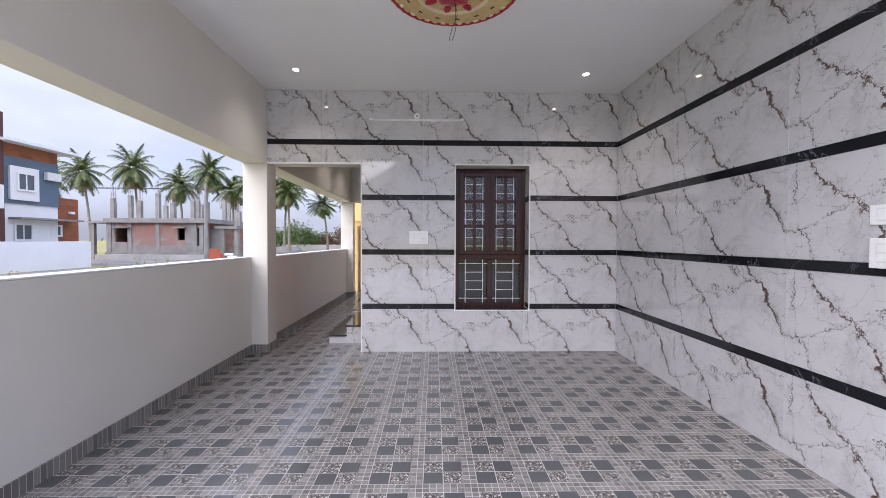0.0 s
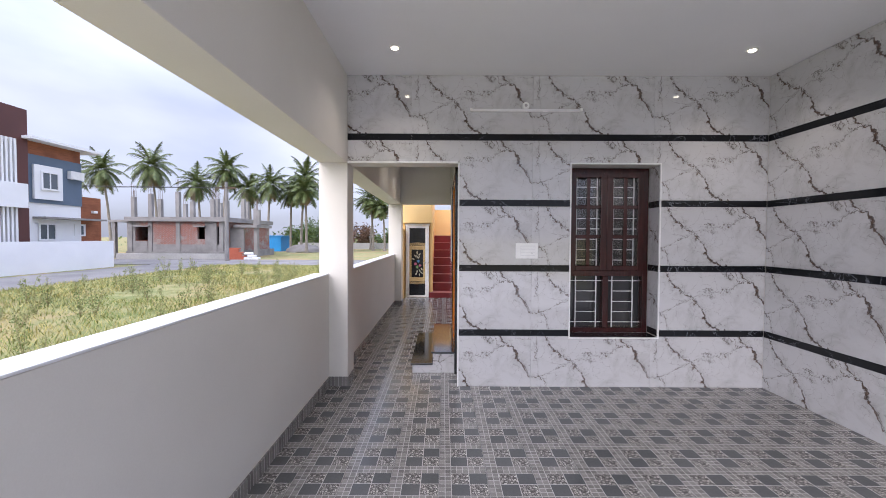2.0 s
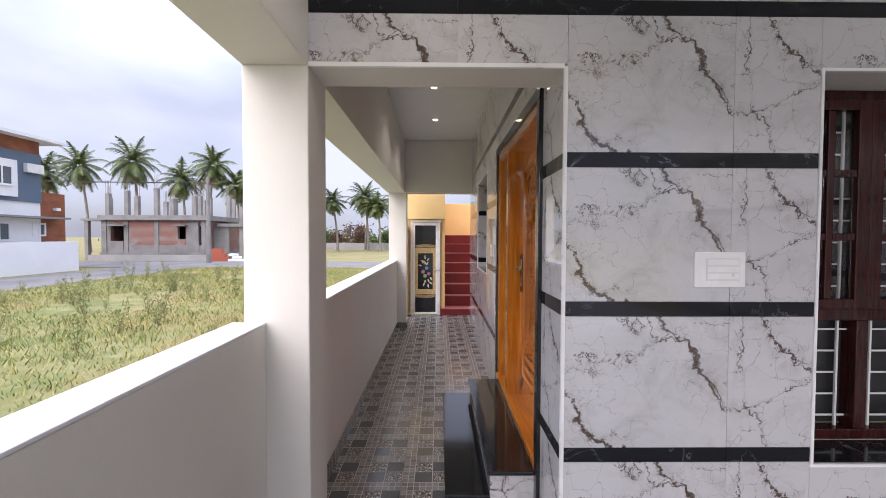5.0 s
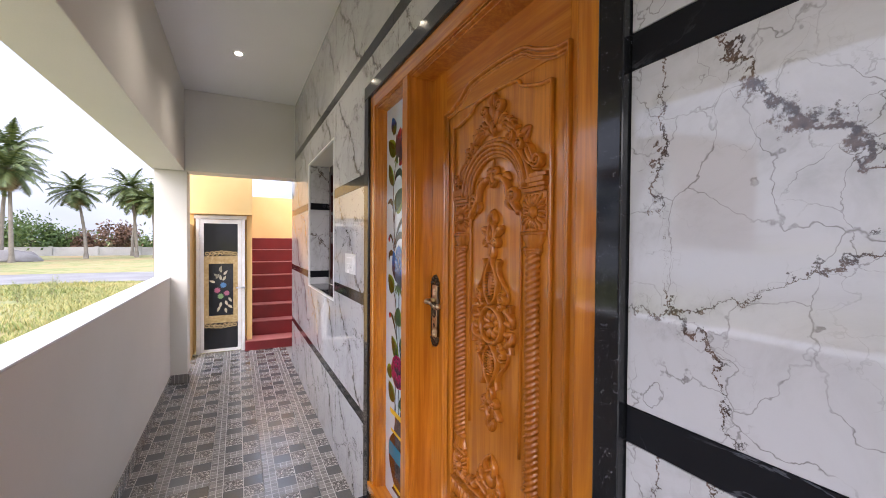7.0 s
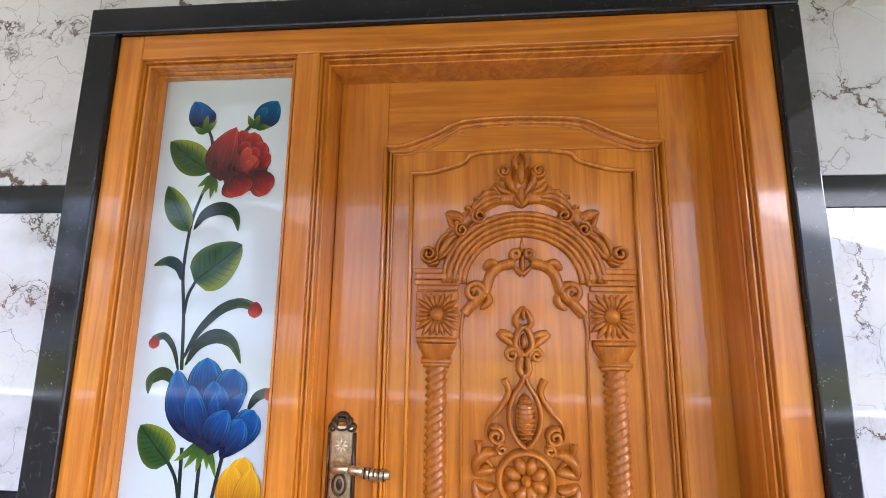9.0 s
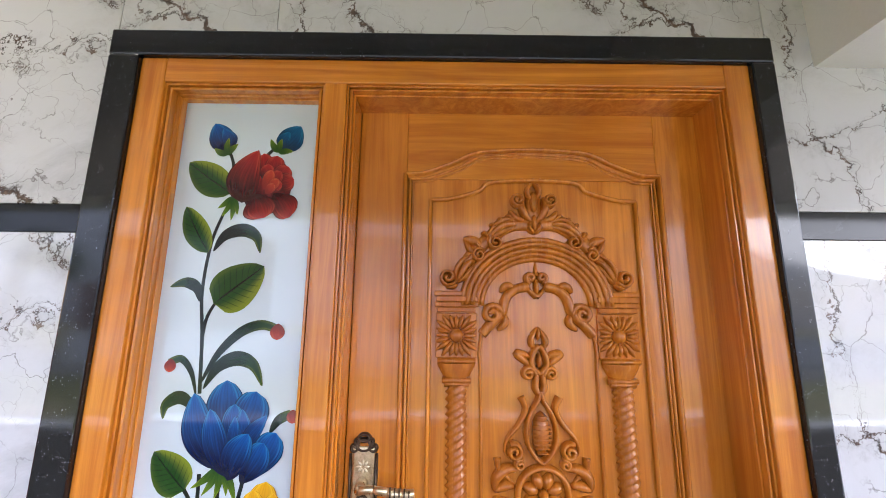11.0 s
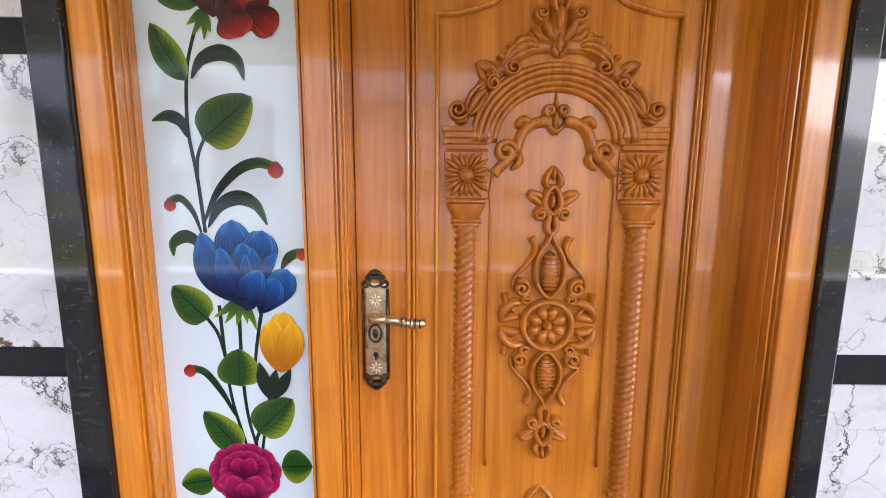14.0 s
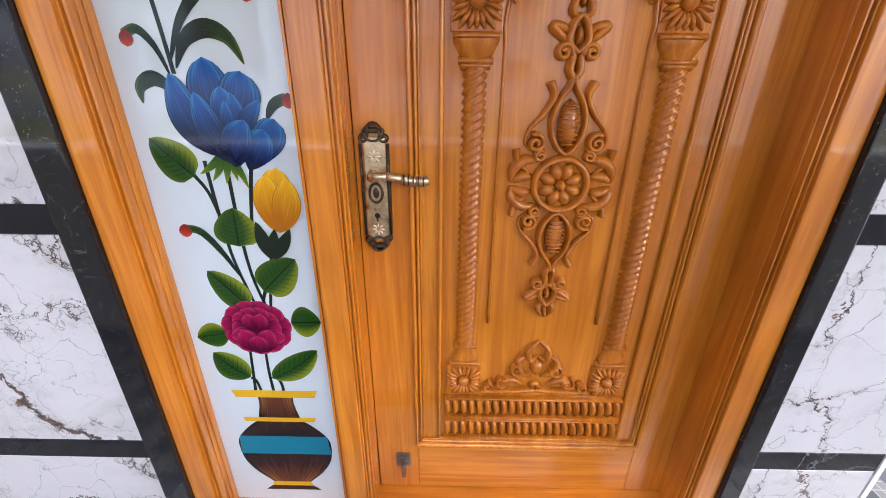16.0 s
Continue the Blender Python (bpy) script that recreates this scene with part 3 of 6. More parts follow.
def house_window(parent, x, y0, y1, z0, z1, w=.09):
    f = part("window", boxes((x - .02, x + .06, y0, y0 + w, z0, z1), (x - .02, x + .06, y1 - w, y1, z0, z1), (x - .02, x + .06, y0 + w, y1 - w, z0, z0 + w), (x - .02, x + .06, y0 + w, y1 - w, z1 - w, z1), (x - .01, x + .04, (y0 + y1) / 2 - .03, (y0 + y1) / 2 + .03, z0 + w, z1 - w)), M_WHITE, parent)
    for a, b in ((y0 + w, (y0 + y1) / 2 - .03), ((y0 + y1) / 2 + .03, y1 - w)):
        part("pane", boxes((x - .01, x + .015, a, b, z0 + w, z1 - w)), M_DPANE, f)


house = thing("two_storey_house", "white and blue-grey two storey house with wood-look cladding", "house")
HX = -22.5
part("wall", boxes((-31, HX, 21.3, 24.5, ground_z, 3.25)), M_WHITE, house, "white ground storey")
part("upper_wall", boxes((-31, HX + .08, 21.3, 24.5, 3.25, 5.75)), M_SLATE, house, "blue-grey upper storey")
part("cladding", boxes((-31, HX + .06, 21.3, 24.45, 5.75, 6.42)), M_ORANGE, house, "orange wood-look frieze")
part("roof", boxes((-31.5, HX + .75, 21.0, 25.3, 6.42, 6.56)), M_WHITE, house, "thin flat roof slab")
part("side_block", boxes((-31, HX - .1, 24.5, 26.0, ground_z, 3.85)), M_ORANGE, house, "orange wood-look side block")
part("canopy", boxes((HX - .05, HX + .7, 21.7, 25.5, 2.42, 2.52)), M_CONC, house)
part("tower", boxes((-31, HX + .25, 18.9, 21.3, ground_z, 7.9)), M_BROWN, house, "dark brown stair tower")
for i in range(9):
    part("slat", boxes((HX + .27, HX + .37, 18.95 + .2 * i, 19.05 + .2 * i, .9, 6.3)), M_WHITE, house, "white upright slat" if i == 0 else "")
part("balcony", boxes((HX + .39, HX + .65, 18.7, 20.9, 2.9, 4.1)), M_WHITE, house)
part("window_surround", boxes((HX + .08, HX + .2, 21.65, 23.2, 3.45, 5.25)), M_WHITE, house, "broad white window surround")
house_window(house, HX + .22, 21.95, 22.95, 3.95, 4.95)
house_window(house, HX + .02, 21.95, 22.95, 1.25, 2.2)
house_window(house, HX - .02, 24.05, 24.75, 1.5, 2.2)
part("vent", boxes((HX + .09, HX + .3, 23.6, 24.45, 4.75, 5.2)), M_GRILL, house, "white ventilator box")
part("camera_box", boxes((HX - .1, HX + .1, 25.3, 25.55, 2.9, 3.05)), M_WHITE, house)
structure("compound_wall", boxes((-21.2, -21, -20, 25, ground_z, 1.22), (-40, -21.2, 24.8, 25, ground_z, 1.22)), M_WHITE, "white painted compound wall", "wall")

neighbour = thing("white_villa", "plain white two storey villa with balcony railings", "house")
part("wall", boxes((-33, -23, 1.0, 11.0, ground_z, 6.6)), M_WHITE, neighbour)
part("roof", boxes((-33.3, -22.2, .7, 11.3, 6.6, 6.8)), M_WHITE, neighbour)
part("balcony", boxes((-23, -21.6, 4, 9, 3.0, 3.15)), M_WHITE, neighbour)
rb = bmesh.new()
for i in range(21):
    box(rb, -21.66, -21.62, 4.0 + .248 * i, 4.03 + .248 * i, 3.15, 4.1)
box(rb, -21.67, -21.61, 4.0, 9.0, 4.1, 4.15)
part("railing", rb, M_WIRE, neighbour, "dark balcony railing")
for y0 in (1.6, 4.6, 7.4):
    house_window(neighbour, -22.97, y0, y0 + 1.4, 4.0, 5.4)
    house_window(neighbour, -22.97, y0, y0 + 1.4, .9, 2.2)

# unfinished house
def brick_mat():
    g = Graph("rough_brickwork", 0.9, 0, 0.2).world_coords()
    t = g.tree.nodes.new("ShaderNodeTexBrick")
    t.inputs["Scale"].default_value = 1.0
    t.inputs["Brick Width"].default_value, t.inputs["Row Height"].default_value, t.inputs["Mortar Size"].default_value = .24, .085, .012
    t.inputs["Color1"].default_value, t.inputs["Color2"].default_value, t.inputs["Mortar"].default_value = (.30, .105, .075, 1), (.22, .085, .065, 1), (.30, .28, .26, 1)
    x, y, z = g.xyz()
    c = g.tree.nodes.new("ShaderNodeCombineXYZ")
    g.tree.links.new((x + y).v, c.inputs[0])
    g.tree.links.new(z.v, c.inputs[1])
    g.tree.links.new(c.outputs[0], t.inputs["Vector"])
    n = g.noise(.9, 6, .65)
    g.color(g.mix(n.step(.47, .66), t.outputs["Color"], (.30, .28, .26)))
    return g.mat


M_BRICK = brick_mat()
M_DARK = plain("dark_interior", (0.02, 0.018, 0.016), 0.9)
ruin = thing("unfinished_house", "unfinished brick and concrete house with bare upper pillars", "house")
RY = 34.0
part("plinth", boxes((-27.3, -18.9, RY - .15, 43, ground_z, .28)), M_CONC, ruin)
part("brick_wall", boxes((-27.1, -26.55, RY, RY + .25, .28, 2.75), (-25.55, -21.45, RY, RY + .25, .28, 2.75), (-26.55, -25.55, RY, RY + .25, .28, 1.15), (-26.55, -25.55, RY, RY + .25, 2.3, 2.75), (-20.85, -20.1, RY, RY + .25, .28, 2.75), (-21.45, -20.85, RY, RY + .25, .28, 1.3), (-21.45, -20.85, RY, RY + .25, 2.3, 2.75), (-20.1, -19.4, RY, RY + .25, 2.35, 2.75), (-27.1, -26.85, RY + .25, 43, .28, 2.75), (-19.65, -19.4, RY + .25, 43, .28, 2.75)), M_BRICK, ruin, "rough red brick wall")
part("plaster_band", boxes((-27.12, -25.6, RY - .03, RY - .003, .28, 1.1), (-25.4, -19.4, RY - .03, RY - .003, .28, .85), (-27.12, -26.6, RY - .03, RY - .003, 1.1, 2.75), (-20.8, -20.15, RY - .03, RY - .003, .85, 2.75)), M_CONC, ruin, "grey cement render")
part("roof_slab", boxes((-27.3, -19.0, RY - .3, 43, 2.75, 3.12), (-29.2, -27.3, RY + .4, 40, 2.72, 2.9), (-19.0, -17.0, RY + 1.0, 38, 2.3, 2.55)), M_CONC, ruin)
# added backing wall; the shade of the unlit rooms is its black colour
part("inner_wall", boxes((-26.8, -19.7, RY + 3, RY + 3.2, .28, 2.75)), M_DARK, ruin, "near-black backing for the unlit interior")
part("annex_wall", boxes((-19.4, -18.2, RY + 1.2, RY + 1.4, ground_z, 2.3)), M_CONC, ruin)
for x0, x1 in ((-26.8, -25.3), (-21.6, -20.7)):
    part("lintel", boxes((x0, x1, RY - .35, RY, 2.3, 2.4)), M_CONC, ruin)
part("annex_pillar", boxes((-17.35, -17.05, RY + 1.2, RY + 1.6, ground_z, 2.3)), M_CONC, ruin)
part("porch_wall", boxes((-29.2, -27.3, 40, 40.2, ground_z, 2.72)), M_CONC, ruin)
for x in (-29.0, -27.7):
    part("porch_pillar", boxes((x, x + .28, RY + .5, RY + .78, ground_z, 2.72)), M_CONC, ruin)
for x in (-27.15, -25.5, -23.2, -20.15, -19.6):
    part("pillar", boxes((x, x + .32, RY - .08, RY + .2, ground_z, 2.75)), M_CONC, ruin)
M_REBAR = plain("rusty_rebar", (0.12, 0.075, 0.05), 0.8)
for i, (x, y, h) in enumerate(((-28.2, 36, 1.5), (-27.0, 34.4, 1.7), (-26.0, 35, 2.0), (-25.0, 38, 1.4), (-24.7, 34.3, 1.5), (-23.2, 34.3, 2.1), (-22.3, 39, 1.6), (-22.0, 34.3, 1.3), (-20.9, 36, 1.7), (-20.3, 34.3, 1.5), (-19.6, 38, 1.9), (-19.2, 34.4, 1.4), (-18.0, 37, 1.5), (-17.3, 36, 1.3), (-23.8, 41, 2.0), (-21.2, 42, 2.0), (-26.8, 42, 2.0))):
    z = 3.12 if x < -19.0 else 2.55
    p = part("upper_pillar", boxes((x - .15, x + .15, y - .15, y + .15, z, z + h)), M_CONC, ruin)
    rb = bmesh.new()
    for dx, dy in ((-.1, -.1), (.1, -.1), (-.1, .1), (.1, .1)):
        cyl(rb, (x + dx, y + dy, z + h), (x + dx * 1.1, y + dy, z + h + .9 + .1 * (i % 3)), .012, seg=5)
    part("rebar", rb, M_REBAR, p)

# yard objects
rub = structure("stone_wall", boxes((-27.6, -17.5, 33.2, 33.5, ground_z, .12)), M_BLOCK, "low rough stone wall", "wall")
shed = thing("blue_shed", "small bright blue sheet metal shed", "shed", -23.7, 52, ground_z)
M_BLUE = mottled("blue_sheet_metal", (0.01, 0.21, 0.52), (0.02, 0.28, 0.62), 0.8, 0.4, 40, 0.1, 0.002)
part("body", boxes((-1.9, 1.9, 0, 3, 0, 1.9)), M_BLUE, shed)
part("roof", boxes((-2.1, 2.1, -.2, 3.2, 1.9, 2.05)), M_BLUE, shed, "pale blue sheet roof")
for i in range(7):
    part("rib", boxes((-1.8 + .6 * i, -1.75 + .6 * i, -.03, 0, .02, 1.88)), M_BLUE, shed)
pole = thing("utility_pole", "slim pale concrete utility pole by the road", "pole", -17.5, 31.2, ground_z)
bm = bmesh.new()
cyl(bm, (0, 0, 0), (0, 0, 6.0), .17, .10, 10)
part("pole", bm, M_CONC, pole)
part("crossarm", boxes((-.7, .7, -.05, .05, 5.5, 5.6)), M_REBAR, pole)
for k in range(3):
    cu = wire(((-.6 + .6 * k - 17.5, 31.2, 5.25), (-34, 26 + k, 4.6), (-55, 22 + k, 5.6)), .014)
    cu.materials.append(M_WIRE)
    tagged(new("power_line", cu), "thin sagging black overhead power line", "cable", "overhead power lines")
bp = thing("brick_pile", "stack of new red bricks beside the unfinished house", "bricks", -17.9, 33.2, ground_z)
me_b = bpy.data.meshes.new("brick")
bm = boxes((-.115, .115, -.055, .055, 0, .075))
bm.to_mesh(me_b)
bm.free()
me_b.materials.append(mottled("new_brick", (0.36, 0.085, 0.05), (0.45, 0.13, 0.075), 9, 0.9))
for r in range(12):
    for c in range(6 - r // 4):
        for d in range(2):
            o = new("brick", me_b)
            o.parent = bp
            o.location = (-.6 + .24 * c + .12 * (r % 2), d * .12, .08 * r)
bags = thing("cement_bags", "pile of white cement bags beside the brick stack", "bags", -16.9, 33.3, ground_z)
for i, (x, z) in enumerate(((0, 0), (.62, 0), (.3, .2), (.05, .4))):
    part("bag", boxes((x - .3, x + .3, -.2, .2, z, z + .19), bevel=.05), M_WHITE, bags)
hp = thing("gravel_heap", "low heap of grey gravel in the yard", "gravel", -18.2, 50, ground_z)
bm = bmesh.new()
bmesh.ops.create_icosphere(bm, subdivisions=4, radius=1.0)
for v in bm.verts:
    v.co = Vector((v.co.x * 2.2, v.co.y * 1.5, max(0, v.co.z) * .95)) * (1 + .12 * noise.noise(v.co * 3))
part("heap", bm, M_ROAD, hp, smooth=True)

# ---- porch and passage fittings ----
def downlight(x, y):
    e = thing("ceiling_downlight", "round white recessed ceiling downlight, switched on", "ceiling light", x, y, CEIL, group="recessed ceiling downlights")
    bm = bmesh.new()
    bmesh.ops.create_cone(bm, cap_ends=True, segments=28, radius1=.040, radius2=.048, depth=.008, matrix=Matrix.Translation((0, 0, -.004)))
    part("rim", bm, M_PVC, e, "white plastic rim")
    bm = bmesh.new()
    cyl(bm, (0, 0, -.0085), (0, 0, -.0125), .028, seg=28)
    part("diffuser", bm, M_LAMP, e, "glowing warm white diffuser")
    return e


for x, y in ((-1.43, 4.21), (1.60, 4.23), (-1.465, 7.33), (-1.465, 8.50)):
    downlight(x, y)
    lamp = new("downlight_beam", bpy.data.lights.new("downlight_beam", "SPOT"))
    lamp.data.energy, lamp.data.spot_size, lamp.data.spot_blend = 11, radians(125), 0.8
    lamp.data.color, lamp.data.shadow_soft_size = (1.0, 0.9, 0.76), .04
    lamp.matrix_world = look((x, y, CEIL - .03), (x, y, 0))

# ceiling medallion with bare wires
def ring_mesh(profile, seg=72, scallop=0.0, n=0):
    bm = bmesh.new()
    rows = []
    for r, z in profile:
        rows.append([bm.verts.new(((r + scallop * math.cos(n * a)) * math.cos(a), (r + scallop * math.cos(n * a)) * math.sin(a), z)) for a in (2 * math.pi * i / seg for i in range(seg))])
    for p, q in zip(rows, rows[1:]):
        for i in range(seg):
            bm.faces.new((p[i], p[(i + 1) % seg], q[(i + 1) % seg], q[i]))
    bmesh.ops.recalc_face_normals(bm, faces=bm.faces)
    return bm


M_MRED = plain("medallion_red", (0.36, 0.012, 0.03), 0.35)
M_MGOLD = mottled("medallion_gold", (0.55, 0.36, 0.13), (0.70, 0.52, 0.25), 14, 0.4, 120, 0.3, 0.001)
M_MCREAM = plain("medallion_cream", (0.75, 0.62, 0.42), 0.4)
M_MGREEN = plain("medallion_dark_green", (0.06, 0.07, 0.02), 0.4)
med = thing("ceiling_medallion", "round gold and crimson plaster ceiling medallion with floral relief", "medallion", .135, 2.84, CEIL)
part("outer_rim", ring_mesh(((.47, 0), (.472, -.012), (.462, -.02), (.45, -.016), (.448, 0)), 120, .003, 40), M_MRED, med, "crimson scalloped rim", True)
part("plate", ring_mesh(((.455, -.004), (.40, -.022), (.33, -.03), (.25, -.026), (.2, -.034), (.08, -.05), (.001, -.055))), M_MGOLD, med, smooth=True)
part("inner_ring", ring_mesh(((.275, -.02), (.268, -.04), (.25, -.044), (.24, -.024))), M_MCREAM, med, "cream beaded ring", True)
part("boss", ring_mesh(((.13, -.04), (.12, -.06), (.07, -.075), (.001, -.08)), 60, .01, 8), M_MRED, med, "crimson centre boss", True)
for i in range(40):
    a = 2 * math.pi * i / 40
    bm = bmesh.new()
    bmesh.ops.create_icosphere(bm, subdivisions=1, radius=.022, matrix=pose(.425 * math.cos(a), .425 * math.sin(a), -.018, 0, 0, math.degrees(a)) @ Matrix.Diagonal((.8, 1.2, .4, 1)))
    part("petal", bm, M_MCREAM if i % 2 else M_MGOLD, med, smooth=True)
for i in range(14):
    a = 2 * math.pi * i / 14 + .1
    bm = bmesh.new()
    bmesh.ops.create_icosphere(bm, subdivisions=1, radius=.022, matrix=pose(.345 * math.cos(a), .345 * math.sin(a), -.028, 0, 0, math.degrees(a)) @ Matrix.Diagonal((.45, 1.2, .3, 1)))
    part("leaf", bm, M_MGREEN, med, "dark green leaf", True)
for i in range(8):
    a = 2 * math.pi * i / 8 + .2
    bm = bmesh.new()
    bmesh.ops.create_icosphere(bm, subdivisions=2, radius=.05, matrix=pose(.19 * math.cos(a), .19 * math.sin(a), -.036, 0, 0, math.degrees(a)) @ Matrix.Diagonal((1.1, .6, .3, 1)))
    part("flower", bm, M_MRED, med, "crimson flower relief", True)


hook = thing("ceiling_wires", "two bare black wires hanging from the ceiling medallion", "wire", .135, 2.84, CEIL - .08)
for dx in (0.0, .02):
    cu = wire(((0, 0, .02), (.01, -.02, -.05), (.03 - dx, .0, -.12), (-.02 + 2 * dx, .02, -.20), (-.03 + dx, .03, -.27)))
    cu.materials.append(M_WIRE)
    o = new("wire", cu)
    o.parent = hook

# tube light on the end wall
tube = thing("tube_light", "slim white tube light, switched off, on the tiled wall", "wall light", -.205, YB, 2.76)
part("batten", boxes((-.545, .545, -.028, -.002, -.014, .010), bevel=.004), M_PVC, tube)
bm = bmesh.new()
cyl(bm, (-.53, -.03, 0), (.53, -.03, 0), .009, seg=10)
part("tube", bm, plain("tube_white", (0.85, 0.86, 0.88), 0.2), tube, smooth=True)
for sx in (-.54, .54):
    part("end_cap", boxes((sx - .012, sx + .012, -.042, -.002, -.016, .014), bevel=.003), M_PVC, tube)
jb = thing("junction_cover", "small round white ceiling wire cover on the wall", "cover", -.205, YB, 2.805)
bm = bmesh.new()
cyl(bm, (0, -.018, 0), (0, -.001, 0), .034, .04, 24)
part("cover", bm, M_PVC, jb)
bm = bmesh.new()
cyl(bm, (0, -.028, 0), (0, -.018, 0), .014, seg=16)
part("knob", bm, plain("grey_plastic", (0.4, 0.4, 0.4), 0.4), jb)


M_GREY = plain("gap_shade_grey", (0.74, 0.74, 0.74), 0.5)


def switch_plate(m, w, h, rows):
    e = thing("switch_plate", "white plastic modular switch plate on marble tiles", "switch", group="white switch plates")
    e.matrix_world = m
    part("plate", boxes((-w / 2, w / 2, -.011, -.0005, -h / 2, h / 2), bevel=.003), M_PVC, e)
    # white frame tinted grey, so the rocker gaps look like shaded lines
    part("inner_frame", boxes((-w * .28, w * .38, -.0135, -.0112, -h * .32, h * .34), bevel=.001), M_GREY, e)
    for i in range(rows):
        z0 = -h * .29 + i * h * .6 / rows
        part("rocker", boxes((-w * .26, w * .36, -.016, -.0137, z0 + .0035, z0 + h * .6 / rows - .0035), bevel=.001), M_PVC, e)
    bm = bmesh.new()
    for dx in (0, .008, .004):
        cyl(bm, (w * .22 + dx, -.0165, -h * .17 + (.007 if dx == .004 else 0)), (w * .22 + dx, -.0161, -h * .17 + (.007 if dx == .004 else 0)), .0018, seg=8)
    part("socket_hole", bm, M_WIRE, e, "dark socket holes")
    return e


switch_plate(pose(-.182, YB, 1.372), .222, .155, 3)
switch_plate(pose(XR, 1.89, 1.47, 0, 0, -90), .16, .10, 1)
switch_plate(pose(XR, 1.89, 1.28, 0, 0, -90), .16, .15, 2)
switch_plate(pose(XW, 7.06, 1.38, 0, 0, -90), .22, .12, 2)

# granite steps before the door
steps = thing("door_steps", "two polished black granite steps with marble risers before the door", "steps", -1.1, 5.9, 0)
def at_steps(rows, bevel=0.0):
    return boxes(*[(a + 1.1, b + 1.1, c - 5.9, d - 5.9, e, f) for a, b, c, d, e, f in rows], bevel=bevel)
part("lower_riser", at_steps([(-1.35, -1.125, 5.19, 6.60, 0, .092)]), M_MARBLE, steps, "veined marble riser")
part("upper_riser", at_steps([(-1.125, XW, 5.19, 6.60, 0, .218)]), M_MARBLE, steps, "veined marble riser")
part("lower_tread", at_steps([(-1.372, -1.126, 5.175, 6.612, .092, .112)], .004), M_GRANITE, steps, "polished black granite tread")
part("upper_tread", at_steps([(-1.142, XW - .021, 5.175, 6.612, .218, .238)], .004), M_GRANITE, steps, "polished black granite tread")

# window shutters
def window_unit(name, m, w, h, label):
    """A maroon shuttered window, its lower left corner at the pose m, facing -y."""
    e = tagged(thing(name, label, "window"), kind="structure")
    e.matrix_world = m
    fw = .05
    part("window_frame", boxes((0, fw, -.03, .05, 0, h), (w - fw, w, -.03, .05, 0, h), (fw, w - fw, -.03, .05, 0, fw), (fw, w - fw, -.03, .05, h - fw, h), (fw, w - fw, -.03, .05, h * .345, h * .345 + .06), (w / 2 - .03, w / 2 + .03, -.028, .05, fw, h * .345), bevel=.004), M_MAROON, e)
    # near-black: dark glass plus the darkness of the unlit room, in one colour
    glass = plain("window_dark_glass_and_room" + name, (0.03, 0.03, 0.032), 0.12)
    z0, z1 = h * .345 + .06, h - fw
    for s in (0, 1):
        x0, x1 = (fw, w / 2) if s == 0 else (w / 2, w - fw)
        zs = [z0 + .045, z0 + .045 + (z1 - z0 - .09) / 3, z0 + .045 + 2 * (z1 - z0 - .09) / 3, z1 - .045]
        xm = (x0 + x1) / 2
        bars = [(x0, x0 + .065, -.045, -.005, z0, z1), (x1 - .065, x1, -.045, -.005, z0, z1), (x0 + .065, x1 - .065, -.045, -.005, z0, z0 + .05), (x0 + .065, x1 - .065, -.045, -.005, z1 - .05, z1), (xm - .018, xm + .018, -.04, -.008, z0 + .05, z1 - .05)]
        for z in zs[1:3]:
            bars += [(x0 + .065, xm - .018, -.04, -.008, z - .018, z + .018), (xm + .018, x1 - .065, -.04, -.008, z - .018, z + .018)]
        sh = part("shutter", boxes(*bars, bevel=.004), M_MAROON, e, "dark maroon glazed wooden shutter")
        for i in range(3):
            for q0, q1 in ((x0 + .066, xm - .019), (xm + .019, x1 - .066)):
                part("pane", boxes((q0, q1, -.022, -.018, zs[i] + .016, zs[i + 1] - .016)), glass_mat("pane_glass"), sh)
        # white security grille behind
        g = bmesh.new()
        for gx in (x0 + .085, x1 - .085):
            box(g, gx - .005, gx + .005, .012, .022, fw, h - fw)
        n = 15
        for i in range(n):
            gz = fw + .05 + (h - 2 * fw - .08) * i / (n - 1)
            long = i % 5 in (0, 4)
            box(g, x0 + (.0 if long else .085), x1 - (.0 if long else .085), .0225, .0295, gz - .004, gz + .004)
        part("grille", g, M_GRILL, e, "white painted steel grille")
        # opaque sheet in place of the room's shade
        part("mesh_screen", boxes((x0, x1, .052, .056, fw, h - fw)), glass, e, "near-black sheet standing for dark glass and the unlit room")
    return e


window_unit("window_1", pose(.262, 5.03, .507), .876, 1.726, "tall dark maroon shuttered window in a tiled recess")
window_unit("window_2", pose(-.645, WY1 - .002, WZ0 + .002, 0, 0, -90), WY1 - WY0 - .004, WZ1 - WZ0 - .004, "dark maroon window in a tiled passage recess")
structure("window_sill", boxes((.2605, 1.1395, YB + .0125, 4.99, .5051, .5085), (XW + .0125, -.69, WY0 + .001, WY1 - .001, WZ0 + .0005, WZ0 + .004)), M_BAND, "dark stone window sill", "sill")

# ---- passage end: washroom door and red stair ----
structure("wall_washroom", boxes((-2.25, -1.98, 10.87, 11.1, 0, 3.2), (-1.98, -1.36, 10.87, 11.1, 1.83, 3.2), (-1.36, -1.29, 10.87, 13.2, 0, 3.2), (-2.25, -1.36, 11.3, 11.4, 0, 3.0), (-2.25, -1.29, 10.74, 10.868, 1.86, 3.2), (-2.25, -2.0, 10.55, 10.868, ground_z, 1.72), bevel=.003), M_YELLOW, "yellow painted washroom wall beside the stair", "wall")
